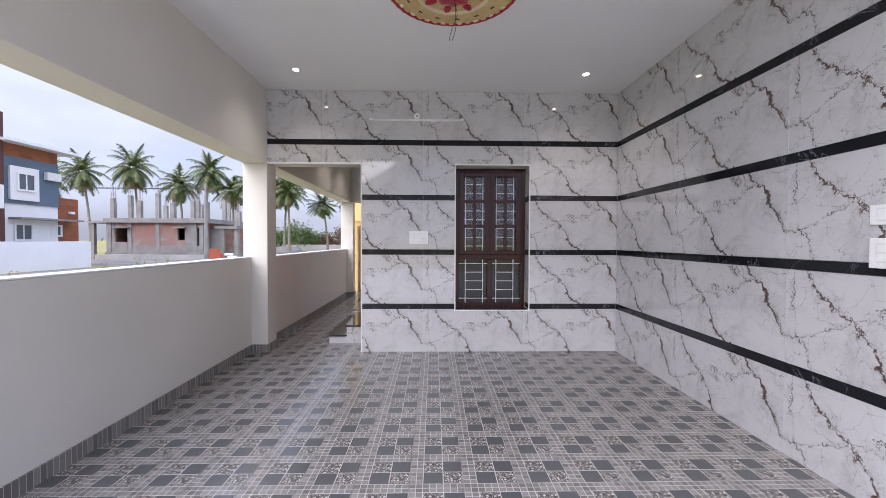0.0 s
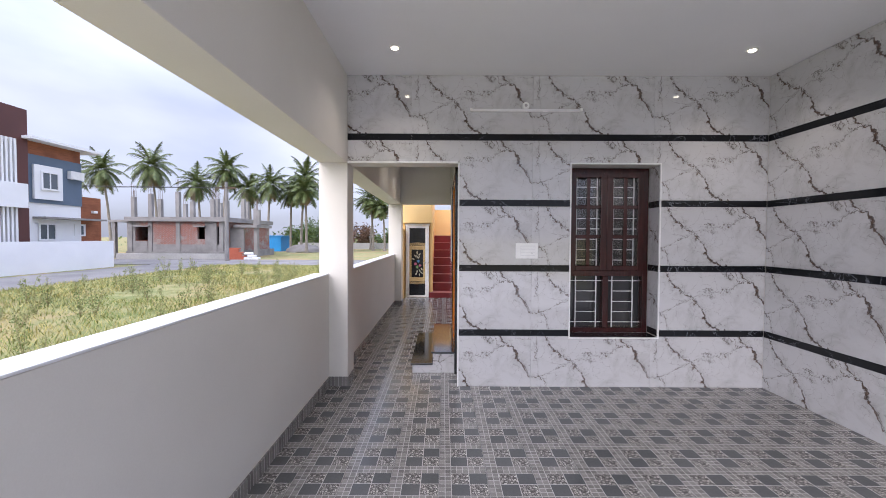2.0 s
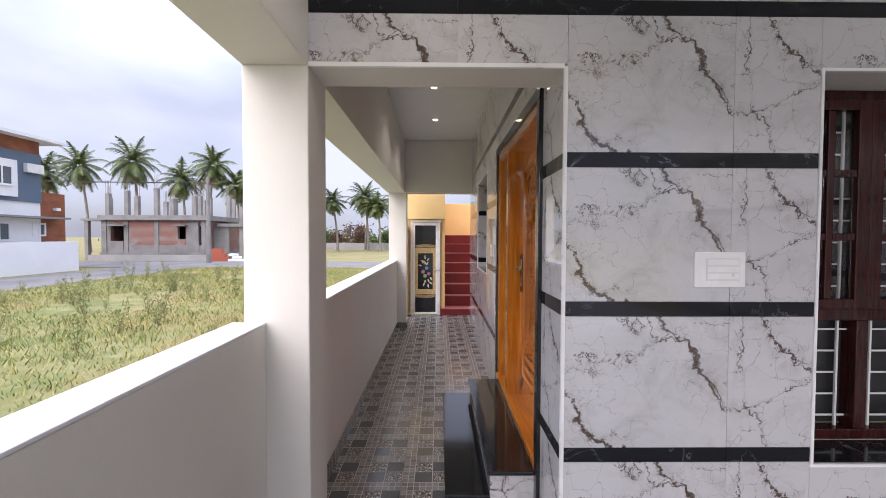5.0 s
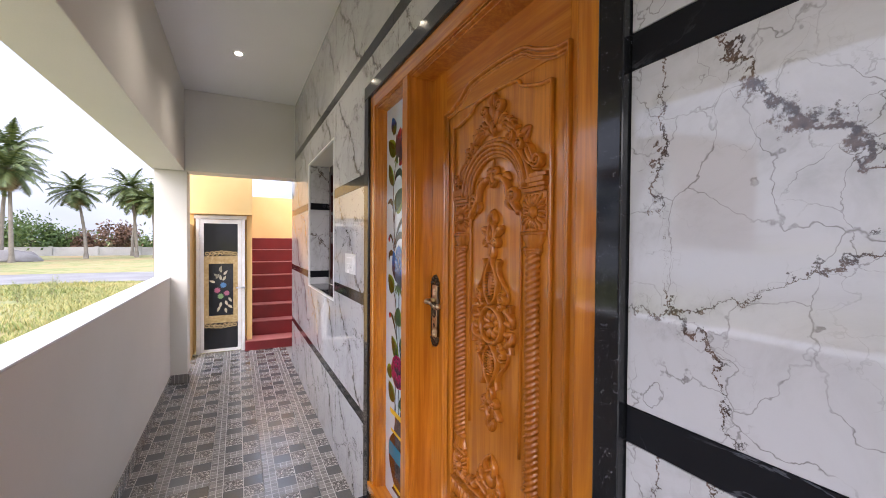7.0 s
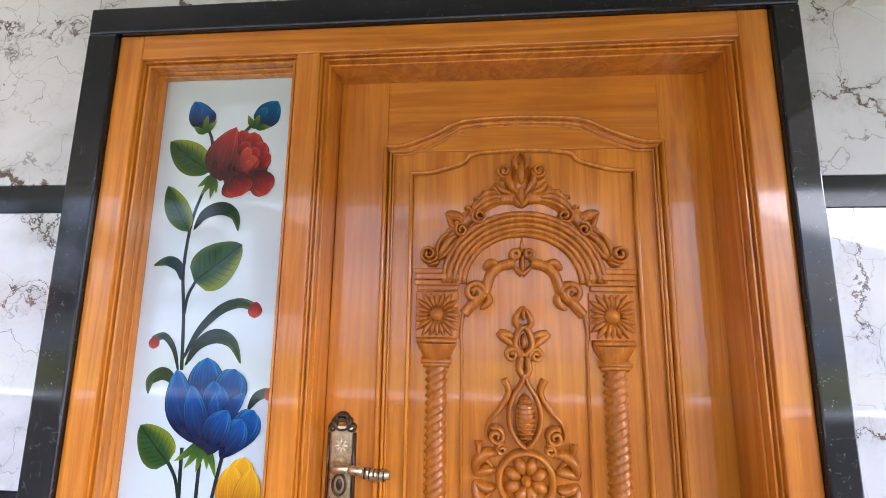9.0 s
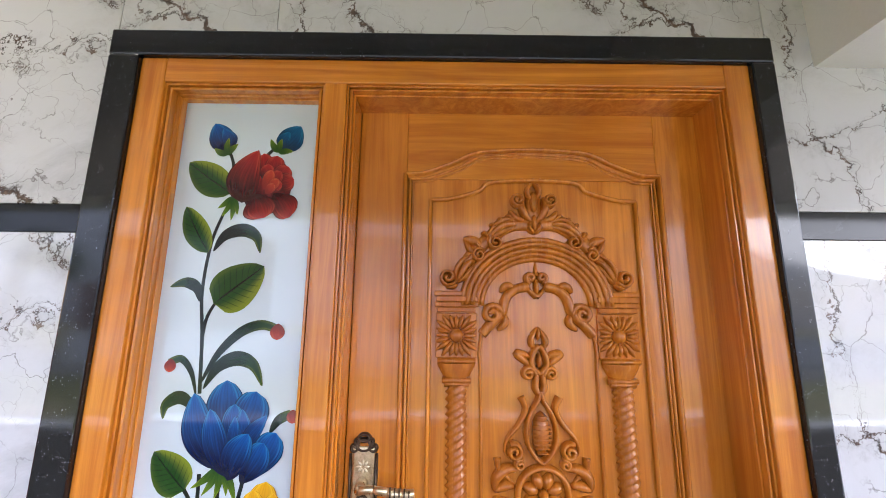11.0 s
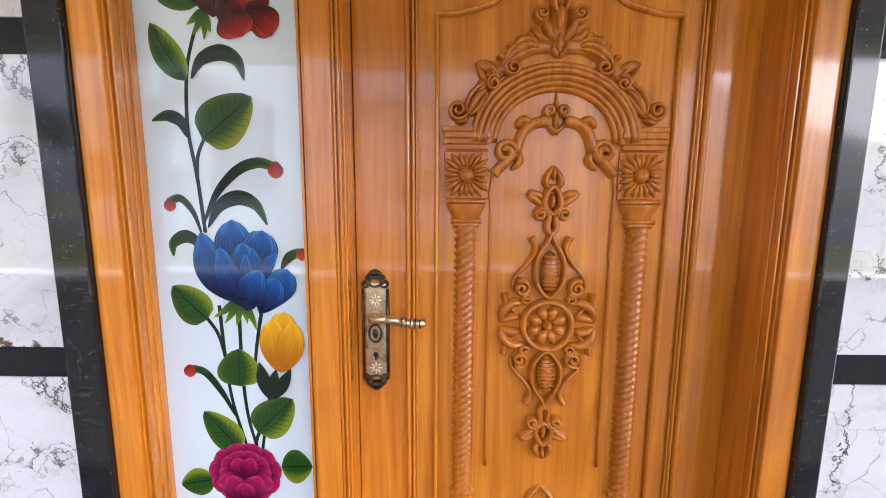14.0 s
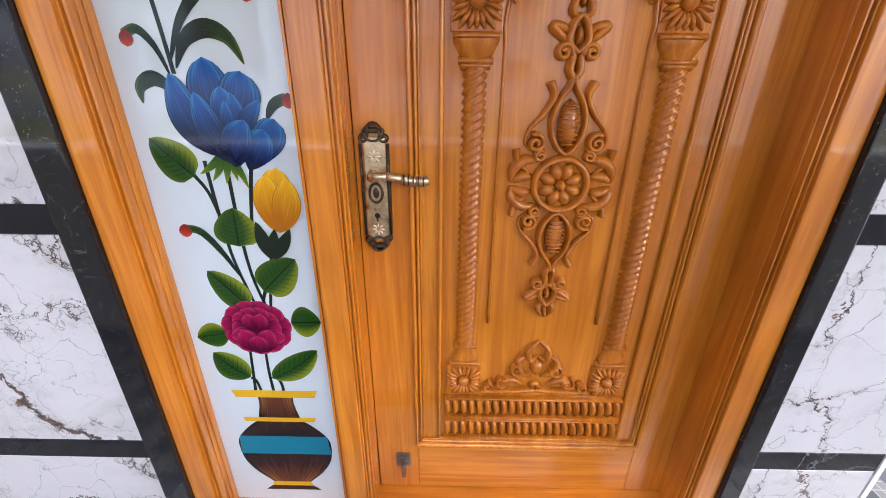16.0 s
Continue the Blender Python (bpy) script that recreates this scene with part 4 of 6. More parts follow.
structure("wall_stair", boxes((-1.36, .3, 13.2, 13.4, 0, 2.36), (.1, .3, 10.1, 13.2, 0, 2.9), bevel=.003), M_YELLOW, "pale yellow stair enclosure wall", "wall")
stair = thing("staircase", "straight stair with red painted concrete steps and paler treads", "stair", -.6, 10.9, 0)
for i in range(8):
    y0, z1 = 10.86 + .25 * i, .13 + .205 * i
    x0 = -1.38 if i == 0 else -1.289
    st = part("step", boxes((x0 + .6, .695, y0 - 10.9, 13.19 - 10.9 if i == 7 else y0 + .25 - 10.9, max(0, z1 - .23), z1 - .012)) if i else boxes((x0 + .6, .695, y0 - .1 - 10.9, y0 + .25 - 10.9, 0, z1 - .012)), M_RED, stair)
    part("tread", boxes((x0 + .6, .695, y0 - (.105 if i == 0 else .012) - 10.9, (13.18 if i == 7 else y0 + .237) - 10.9, z1 - .0118, z1), bevel=.002), M_REDTOP, st, "paler red stair tread")
wd = tagged(thing("door_2", "white framed washroom door with black and gold printed panel", "door", -1.67, 10.85, 0), kind="structure")
part("door_frame", boxes((-.29, -.245, -.03, .04, 0, 1.80), (.245, .29, -.03, .04, 0, 1.80), (-.31, .31, -.035, .04, 1.80, 1.85), bevel=.004), M_PVC, wd, "white plastic frame")
leaf = part("door_leaf", boxes((-.243, -.2, -.015, .02, .01, 1.795), (.2, .243, -.015, .02, .01, 1.795), (-.2, .2, -.015, .02, .01, .05), (-.2, .2, -.015, .02, 1.74, 1.795), bevel=.003), M_PVC, wd, "white leaf border")
M_BLK = plain("black_print", (0.008, 0.008, 0.009), 0.12)
M_GOLDP = mottled("gold_print", (0.42, 0.28, 0.11), (0.62, 0.47, 0.24), 30, 0.25, 100, 0.05)
part("panel", boxes((-.2, .2, -.008, .01, .05, 1.74)), M_BLK, leaf, "glossy black printed panel")
part("gold_field", boxes((-.2, .2, -.0105, -.0085, .40, 1.30)), M_GOLDP, leaf, "gold printed field")
part("black_inset", boxes((-.145, .145, -.013, -.0108, .50, 1.20), bevel=.001), M_BLK, leaf, "black printed inset")
part("door_handle", boxes((.175, .29, -.075, -.06, .86, .885), (.24, .26, -.075, -.012, .865, .88), bevel=.004), plain("chrome", (0.7, 0.7, 0.7), 0.15, 1.0), wd, "chrome lever handle")


# ---- strokes: half-round relief swept along lines ----
def smooth_line(pts, n=6):
    pts = [Vector(p) for p in pts]
    out = []
    for i in range(len(pts) - 1):
        p0, p1, p2, p3 = pts[max(0, i - 1)], pts[i], pts[i + 1], pts[min(len(pts) - 1, i + 2)]
        for k in range(n):
            t = k / n
            out.append(.5 * ((2 * p1) + (p2 - p0) * t + (2 * p0 - 5 * p1 + 4 * p2 - p3) * t * t + (3 * p1 - p0 - 3 * p2 + p3) * t ** 3))
    return out + [pts[-1]]


def stroke(bm, pts, w0, h, w1=None, shape="even", base=0.0, closed=False, k=6):
    """A half-round ridge along pts = (right, up); it rises h over base towards the viewer. shape: even, taper or leaf."""
    pts = [Vector(p[:2]) for p in pts]
    n, rows = len(pts), []
    for i, p in enumerate(pts):
        a, b = pts[i - 1 if closed or i else 0], pts[(i + 1) % n if closed else min(n - 1, i + 1)]
        d = (b - a)
        d = d.normalized() if d.length > 1e-9 else Vector((0, 1))
        s = i / max(1, n - 1)
        f = {"even": 1.0, "taper": 1 - .8 * s, "leaf": max(.08, math.sin(math.pi * min(1, s * .92 + .04)) ** .7)}[shape]
        w = (w0 if w1 is None else w0 + (w1 - w0) * s) * f
        hh = h * (f if shape != "even" else 1)
        rows.append([bm.verts.new((p.x - d.y * w * math.cos(math.pi * j / k), -(base + hh * math.sin(math.pi * j / k)), p.y + d.x * w * math.cos(math.pi * j / k))) for j in range(k + 1)])
    for i in range(n if closed else n - 1):
        p, q = rows[i], rows[(i + 1) % n]
        for j in range(k):
            bm.faces.new((p[j], p[j + 1], q[j + 1], q[j]))
    if not closed:
        for r in (rows[0], rows[-1]):
            bm.faces.new(r)
    return bm


def spiral(cx, cz, r0, r1, a0, turns, n=22):
    return [(cx + (r0 + (r1 - r0) * i / n) * math.cos(radians(a0) + 2 * math.pi * turns * i / n), cz + (r0 + (r1 - r0) * i / n) * math.sin(radians(a0) + 2 * math.pi * turns * i / n)) for i in range(n + 1)]


def both(bm, pts, w, *a, **k):
    stroke(bm, pts, w * 1.05, *a, **k)
    stroke(bm, [(-p[0], p[1]) for p in pts], w * 1.05, *a, **k)


def dome(bm, x, z, rx, rz, h, base=0.0, sub=2):
    bmesh.ops.create_icosphere(bm, subdivisions=sub, radius=1.0, matrix=Matrix.Translation((x, -base, z)) @ Matrix.Diagonal((rx, h, rz, 1)))


def carved(name, parent, label="", material=None):
    def finish(bm):
        bmesh.ops.recalc_face_normals(bm, faces=bm.faces)
        o = part(name, bm, material or M_CARVE, parent, label, True)
        o.scale.y = 1.0 if material or parent != door else 1.45
        return o
    return finish


# ---- the main door: local x runs to the right as seen, y into the house, z up ----
DC = 5.702
door = tagged(thing("door_1", "carved varnished teak front door, closed, with painted glass sidelight", "door", XW, DC, 0, -90), kind="structure")
L = lambda y: DC - y                     # world y to local right
X0, X1 = L(6.65), L(5.197)               # frame
FACE = -.008                              # frame face
LEAF = .098                               # leaf face
GLASS = .052
part("granite_surround", boxes((L(6.722), X0, -.02, .03, 0, 2.243), (X1, L(5.142), -.02, .03, 0, 2.243), (L(6.722), L(5.142), -.02, .03, 2.2435, 2.31), bevel=.004), M_GRANITE, door, "polished black granite surround")
D0, D1 = -.439, .427
G0, G1 = -.866, -.537
ZT, ZB = 2.170, .285
part("jamb", boxes((X0, -.888, FACE, .14, ZB, 2.243), bevel=.003), M_TEAK, door)
part("mullion", boxes((-.510, -.457, FACE, .14, ZB, ZT + .012), bevel=.003), M_TEAK, door)
part("jamb", boxes((.444, X1, FACE, .14, ZB, 2.243), bevel=.003), M_TEAK, door)
part("head", boxes((-.888, .444, FACE, .14, ZT + .012, 2.243), bevel=.003), M_TEAKH, door)
part("threshold", boxes((X0, X1, -.02, .14, .238, ZB), bevel=.004), M_TEAKH, door)
# each moulding: (inset, depth of its face) from the frame's edge inwards
for nm, q0, q1, top, runs in (
        ("sidelight_moulding", -.888, -.510, ZT + .012, ((0, .0), (.0050, .010), (.0085, .004), (.0145, .022), (.0180, .034))),
        ("door_moulding", -.457, .444, ZT + .012, ((0, .0), (.0045, .009), (.0080, .004), (.0125, .020)))):
    bm = bmesh.new()
    for i, (o, d) in enumerate(runs):
        e = runs[i + 1][0] if i + 1 < len(runs) else (.022 if nm[0] == "s" else .0170)
        box(bm, q0 + o, q0 + e, d, .135, ZB, top - o, .0012)
        box(bm, q1 - e, q1 - o, d, .135, ZB, top - o, .0012)
        box(bm, q0 + e, q1 - e, d, .135, top - e, top - o, .0012)
    part(nm, bm, M_TEAK, door)
# leaf: stiles, rails, panel
part("stile", boxes((D0, -.318, LEAF, .13, ZB + .003, ZT), bevel=.002), M_TEAK, door)
part("stile", boxes((.318, D1, LEAF, .13, ZB + .003, ZT), bevel=.002), M_TEAK, door)
part("rail", boxes((-.318, .318, LEAF, .13, 1.985, ZT), bevel=.002), M_TEAKH, door, "teak top rail")
part("rail", boxes((-.318, .318, LEAF, .13, ZB + .003, .47), bevel=.002), M_TEAKH, door, "teak bottom rail")
part("panel", boxes((-.318, .318, LEAF + .006, .125, .47, 1.985)), M_TEAK, door, "carved teak door panel")
bm = bmesh.new()


def arch_frame(w, zb, zs, zt, ogee=.05):
    top = smooth_line([(w, zs), (w - .012, zs + .001), (w - .05, zs + .004), (w - .12, zs + (zt - zs) * .45), (w * .42, zs + (zt - zs) * .88), (0, zt)], 5)
    right = [(w, zb)] + [(w, zb + (zs - zb) * i / 8) for i in range(1, 8)] + [tuple(p) for p in top]
    return right + [(-p[0], p[1]) for p in reversed(right[:-1])]


for w, zb, zs, zt, wd_, h in ((.321, .473, 1.997, 2.065, .0065, .014), (.309, .485, 1.985, 2.053, .0040, .007), (.302, .492, 1.978, 2.046, .0025, .004), (.257, .500, 1.930, 1.984, .0055, .009)):
    stroke(bm, arch_frame(w, zb, zs, zt), wd_, h, closed=True, base=-.002)
o = carved("panel_moulding", door, "moulded arched panel edge", M_TEAK)(bm)
o.location.y = LEAF

# arch with crest
bm = bmesh.new()
for rx, rz, w, h in ((.178, .160, .009, .012), (.166, .148, .009, .017), (.154, .136, .009, .014), (.143, .125, .008, .010), (.132, .114, .007, .007)):
    stroke(bm, [(rx * math.cos(math.pi * i / 30), 1.668 + rz * math.sin(math.pi * i / 30)) for i in range(31)], w, h)
o = carved("arch", door)(bm)
o.location.y = LEAF + .004
bm = bmesh.new()
# centre: a bud with leaves, two outward scrolls and a pendant leaf
dome(bm, 0, 1.925, .011, .030, .016)
both(bm, smooth_line([(.0, 1.93), (.014, 1.945), (.013, 1.962), (.0, 1.978)]), .007, .014, shape="leaf")
both(bm, smooth_line([(.004, 1.875), (.020, 1.89), (.030, 1.915), (.026, 1.94)]), .010, .015, shape="leaf")
both(bm, spiral(.040, 1.930, .017, .004, 230, 1.5), .0052, .016)
dome(bm, .040, 1.930, .006, .006, .018)
dome(bm, -.040, 1.930, .006, .006, .018)
both(bm, smooth_line([(.022, 1.878), (.045, 1.885), (.060, 1.905)]), .009, .013, shape="leaf")
dome(bm, 0, 1.872, .008, .024, .015)
both(bm, smooth_line([(.0, 1.845), (.012, 1.858), (.013, 1.875)]), .007, .013, shape="leaf")
# low ground from which the leaves rise
both(bm, smooth_line([(.0, 1.868), (.055, 1.868), (.105, 1.838), (.150, 1.795), (.185, 1.745), (.205, 1.728)]), .016, .006)
stroke(bm, [(0, 1.86), (0, 1.90), (0, 1.94)], .020, .006)
# long acanthus leaves sweeping down each side
for k, (r, w, h) in enumerate(((0, .0105, .015), (.013, .008, .013), (-.012, .008, .012))):
    both(bm, smooth_line([(.040, 1.868 + r * .4), (.070, 1.868 + r), (.098, 1.850 + r), (.122, 1.822 + r * .5)]), w, h, shape="leaf")
both(bm, spiral(.096, 1.822, .018, .004, 60, -1.5), .005, .016)
for t in range(5):
    x, z = .052 + .020 * t, 1.884 - .004 * t - .0035 * t * t
    both(bm, smooth_line([(x, z - .01), (x + .010, z + .004), (x + .020, z + .004)]), .0055, .014, shape="leaf")
# pointed side leaf and the second scroll
both(bm, smooth_line([(.128, 1.812), (.150, 1.826), (.176, 1.832)]), .012, .010, shape="leaf")
both(bm, smooth_line([(.132, 1.800), (.156, 1.800), (.172, 1.832)]), .008, .009, shape="leaf")
both(bm, spiral(.137, 1.790, .016, .004, 120, -1.5), .005, .016)
# lower leaves ending in the scrolls over the capitals
for r, w in ((0, .010), (.011, .007), (-.010, .007)):
    both(bm, smooth_line([(.148 + r * .3, 1.782 + r), (.168 + r, 1.765 + r), (.182 + r, 1.742 + r * .6), (.192, 1.722)]), w, .014, shape="leaf")
both(bm, spiral(.212, 1.735, .021, .004, 200, 1.6), .0055, .016)
both(bm, smooth_line([(.188, 1.720), (.200, 1.712), (.218, 1.711)]), .006, .013, shape="leaf")
o = carved("crest", door, "carved acanthus crest")(bm)
o.location.y = LEAF + .004

# fleur and swag under the arch
bm = bmesh.new()
dome(bm, 0, 1.715, .007, .022, .012)
both(bm, spiral(.014, 1.735, .012, .003, -90, 1.3), 0.0065, .012)
both(bm, smooth_line([(0, 1.69), (.012, 1.70), (.026, 1.718), (.02, 1.738)]), 0.0078, .012, shape="taper")
both(bm, smooth_line([(.018, 1.715), (.05, 1.708), (.072, 1.688), (.085, 1.65), (.11, 1.625), (.132, 1.60)]), 0.0117, .013, shape="even")
both(bm, spiral(.106, 1.648, .024, .005, 190, -1.5), 0.0084, .014)
both(bm, smooth_line([(.05, 1.705), (.07, 1.716), (.088, 1.70)]), 0.0104, .012, shape="leaf")
both(bm, smooth_line([(.085, 1.655), (.075, 1.63), (.095, 1.61)]), 0.0091, .011, shape="leaf")
both(bm, smooth_line([(.132, 1.605), (.138, 1.56), (.136, 1.50), (.137, 1.2), (.136, .9)]), 0.0039, .005)
stroke(bm, [(0, 1.74), (0, 1.76), (0, 1.775)], .007, .01, shape="taper")
o = carved("swag", door, "carved fleur and scroll swag")(bm)
o.location.y = LEAF + .004

for sx in (-.192, .192):
    col = part("pilaster", boxes((sx - .054, sx + .054, -.014, .01, 1.690, 1.702), (sx - .049, sx + .049, -.018, .01, 1.676, 1.690), (sx - .052, sx + .052, -.015, .01, 1.664, 1.676), (sx - .046, sx + .046, -.012, .01, 1.652, 1.664), (sx - .049, sx + .049, -.004, .01, 1.546, 1.650), (sx - .034, sx + .034, -.012, .01, .782, .792), (sx - .046, sx + .046, -.004, .01, .667, .766), bevel=.0025), M_CARVE, door, "carved half column")
    col.location.y = LEAF + .004
    for cz, r in ((1.598, .047), (.716, .045)):
        bm = bmesh.new()
        dome(bm, sx, cz, r * .36, r * .36, .018, .004)
        for i in range(20):
            a = 2 * math.pi * i / 20
            m = max(abs(math.cos(a)), abs(math.sin(a)))
            stroke(bm, [(sx + (r * .36 + (r / m - r * .36) * t / 5) * math.cos(a), cz + (r * .36 + (r / m - r * .36) * t / 5) * math.sin(a)) for t in range(6)], .0066, .013, shape="leaf", base=.003)
        o = carved("rosette", col, "square carved sunflower rosette")(bm)
    bm = bmesh.new()
    for z, w, h in ((1.540, .044, .016), (1.497, .033, .019), (1.489, .028, .017), (.832, .029, .017), (.774, .040, .014)):
        stroke(bm, [(sx - w, z), (sx, z), (sx + w, z)], .008, h)
    for zs, rs in (((1.535, 1.528, 1.512, 1.500), (.044, .043, .034, .027)), ((.826, .812, .800, .792), (.024, .026, .033, .036))):
        rings = [[bm.verts.new((sx + r * math.cos(math.pi * j / 8), -.55 * r * math.sin(math.pi * j / 8), z)) for j in range(9)] for z, r in zip(zs, rs)]
        for p, q in zip(rings, rings[1:]):
            for j in range(8):
                bm.faces.new((p[j], p[j + 1], q[j + 1], q[j]))
    n = 420
    rows = []
    for i in range(n + 1):
        z = .836 + (1.486 - .836) * i / n
        row = []
        for j in range(9):
            th = math.pi * j / 8
            tw = 1 + .17 * math.sin(2 * math.pi * (z / .0165) + th * 4.2)
            row.append(bm.verts.new((sx + .0215 * tw * math.cos(th), -.024 * tw * math.sin(th), z)))
        rows.append(row)
    for p, q in zip(rows, rows[1:]):
        for j in range(8):
            bm.faces.new((p[j], p[j + 1], q[j + 1], q[j]))
    carved("rope_shaft", col, "rope twisted shaft")(bm)

# centre ornament, the same above and below its flower
bm = bmesh.new()
FZ = 1.257
stroke(bm, [(.056 * math.cos(2 * math.pi * i / 40), FZ + .056 * math.sin(2 * math.pi * i / 40)) for i in range(40)], 0.0078, .014, closed=True)
for i in range(8):
    a = 2 * math.pi * i / 8 + math.pi / 8
    stroke(bm, [((.010 + .040 * t / 7) * math.cos(a), FZ + (.010 + .040 * t / 7) * math.sin(a)) for t in range(8)], 0.0135, .012, shape="leaf")
dome(bm, 0, FZ, .012, .012, .02)
for sg, ln in ((1, 1.0), (-1, .93)):
    q = lambda x, z: (x, FZ + sg * z * ln)
    dome(bm, 0, FZ + sg * .125 * ln, .021, .05, .014)
    for i in range(-4, 5):
        w = .02 * math.sqrt(max(.05, 1 - (i / 5) ** 2))
        stroke(bm, [(-w, FZ + sg * (.125 + i * .0095) * ln), (w, FZ + sg * (.125 + i * .0095) * ln)], 0.0026, .016, k=4)
    both(bm, smooth_line([q(.0, .218), q(.007, .195), q(.022, .172), q(.033, .14), q(.031, .105), q(.014, .076), q(.0, .066)]), 0.0058, .014)
    both(bm, smooth_line([q(.044, .205), q(.034, .178), q(.05, .145), q(.076, .115), q(.082, .085), q(.064, .068)]), 0.0085, .015, shape="taper")
    both(bm, smooth_line([q(.10, .075), q(.096, .05), q(.075, .03), q(.062, .012)]), 0.0085, .013, shape="taper")
    both(bm, smooth_line([q(.052, .050), q(.080, .052), q(.103, .032), q(.106, .004)]), 0.0120, .014, shape="leaf")
    both(bm, smooth_line([q(.062, .016), q(.084, .018), q(.108, .006)]), 0.0105, .012, shape="leaf")
    both(bm, [(p[0], FZ + sg * p[1] * ln) for p in spiral(.062, .088, .019, .003, 60, 1.5)], 0.0058, .015)
    both(bm, [(p[0], FZ + sg * p[1] * ln) for p in spiral(.050, .062, .012, .003, 120, -1.3)], 0.0050, .014)
    both(bm, smooth_line([q(.0, .21), q(.01, .225), q(.008, .25), q(.02, .265)]), 0.0084, .013)
    both(bm, [(p[0], FZ + sg * p[1] * ln) for p in spiral(.026, .256, .016, .003, 200, -1.5)], 0.0060, .015)
    both(bm, smooth_line([q(.012, .27), q(.03, .282), q(.05, .30), q(.03, .298), q(.016, .286)]), 0.0096, .013, shape="leaf")
    both(bm, smooth_line([q(.0, .255), q(.018, .275), q(.012, .305), q(.0, .318)]), 0.0072, .014)
    both(bm, smooth_line([q(.0, .312), q(.016, .322), q(.014, .34), q(.0, .362)]), 0.0078, .013, shape="leaf")
    dome(bm, 0, FZ + sg * .285 * ln, .007, .018, .013)
    dome(bm, 0, FZ + sg * .345 * ln, .006, .016, .013)
o = carved("centre_ornament", door, "tall carved scroll ornament with a round flower")(bm)
o.location.y = LEAF + .004

# lower crest and the two gadroon bands
bm = bmesh.new()
both(bm, smooth_line([(.0, .80), (.02, .79), (.026, .82), (.0, .848)]), .009, .014, shape="leaf")
dome(bm, 0, .765, .02, .026, .014)
both(bm, smooth_line([(.012, .73), (.04, .75), (.05, .785), (.03, .80)]), .010, .014, shape="leaf")
both(bm, spiral(.048, .755, .02, .004, 100, -1.4), .006, .014)
both(bm, smooth_line([(.03, .70), (.07, .725), (.09, .70), (.125, .695)]), .011, .013, shape="leaf")
both(bm, spiral(.085, .715, .018, .004, 60, -1.4), .005, .014)
both(bm, spiral(.128, .700, .015, .003, 90, 1.3), .005, .014)
both(bm, smooth_line([(.0, .69), (.06, .683), (.145, .682)]), .007, .011)
stroke(bm, [(-.012, .70), (0, .715), (.012, .70)], .01, .012)
o = carved("lower_crest", door)(bm)
o.location.y = LEAF + .004
for zc, hh in ((.622, .052), (.545, .052)):
    bm = bmesh.new()
    for s in (-1, 1):
        stroke(bm, [(-.245, zc + s * hh * .66), (0, zc + s * hh * .66), (.245, zc + s * hh * .66)], .005, .012)
    for i in range(22):
        x = -.235 + .47 * i / 21
        stroke(bm, smooth_line([(x - .004, zc + hh * .56), (x + .002, zc), (x - .002, zc - hh * .56)], 4), .0105, .014, shape="leaf")
    o = carved("gadroon_band", door, "band of carved leaf tongues")(bm)
    o.location.y = LEAF + .004

# brass lever lock and latch
lock = part("door_handle", boxes((-.026, .026, -.008, .0, -.115, .115), bevel=.006), M_BRASS, door, "antique brass lever handle on a long plate")
lock.location = (-.397, LEAF - .001, 1.24)
bm = bmesh.new()
for sg in (1, -1):
    for r, z in ((.017, .118), (.011, .133)):
        stroke(bm, [(r * math.cos(2 * math.pi * i / 18), sg * z + r * .7 * math.sin(2 * math.pi * i / 18)) for i in range(18)], .004, .011, closed=True)
    both(bm, spiral(.022, sg * .112, .010, .003, 90 * sg, 1.3 * sg), .004, .011)
    both(bm, spiral(.016, sg * .126, .008, .002, 90 * sg, 1.3 * sg), .003, .011)
both(bm, [(.0285, -.1), (.0285, 0), (.0285, .1)], .0035, .009)
bmesh.ops.recalc_face_normals(bm, faces=bm.faces)
part("scroll_border", bm, M_BRASSD, lock, "dark scrolled border", True)
bm = bmesh.new()
cyl(bm, (0, -.008, .040), (0, -.045, .040), .013, .011, 16)
pts = [(0, .040), (.03, .042), (.06, .036), (.09, .031), (.116, .035)]
for (x0, z0), (x1, z1), r0, r1 in zip(pts, pts[1:], (.009, .008, .0095, .0115), (.008, .0095, .0115, .009)):
    cyl(bm, (x0, -.045, z0), (x1, -.045, z1), r0, r1, 14)
part("lever", bm, M_BRASS, lock, smooth=True)
bm = bmesh.new()
for i in range(5):
    cyl(bm, (.064 + .01 * i, -.045, .035 - .0008 * i), (.067 + .01 * i, -.045, .035 - .0008 * i), .0115, .0115, 12)
part("grip_rings", bm, M_BRASSD, lock, "dark engraved grip")
bm = bmesh.new()
for z, n in ((.074, 8), (-.088, 8)):
    for i in range(n):
        a = 2 * math.pi * i / n
        stroke(bm, [((.003 + .012 * t / 4) * math.cos(a), z + (.003 + .012 * t / 4) * math.sin(a)) for t in range(5)], .003, .0035, shape="leaf", base=.0078)
bmesh.ops.recalc_face_normals(bm, faces=bm.faces)
part("star", bm, plain("pale_brass", (0.75, 0.66, 0.48), 0.3, 0.8), lock, "pale engraved stars")
bm = bmesh.new()
stroke(bm, [(.014 * math.cos(2 * math.pi * i / 24), -.004 + .021 * math.sin(2 * math.pi * i / 24)) for i in range(24)], .003, .004, closed=True, base=.0078)
dome(bm, 0, -.004, .007, .012, .003, .008)
bmesh.ops.recalc_face_normals(bm, faces=bm.faces)
part("oval_boss", bm, M_BRASSD, lock, smooth=True)
bm = bmesh.new()
cyl(bm, (0, -.0075, -.055), (0, -.0095, -.055), .006, seg=14)
box(bm, -.002, .002, -.0095, -.0075, -.068, -.055)
part("keyhole", bm, M_WIRE, lock, "dark keyhole")
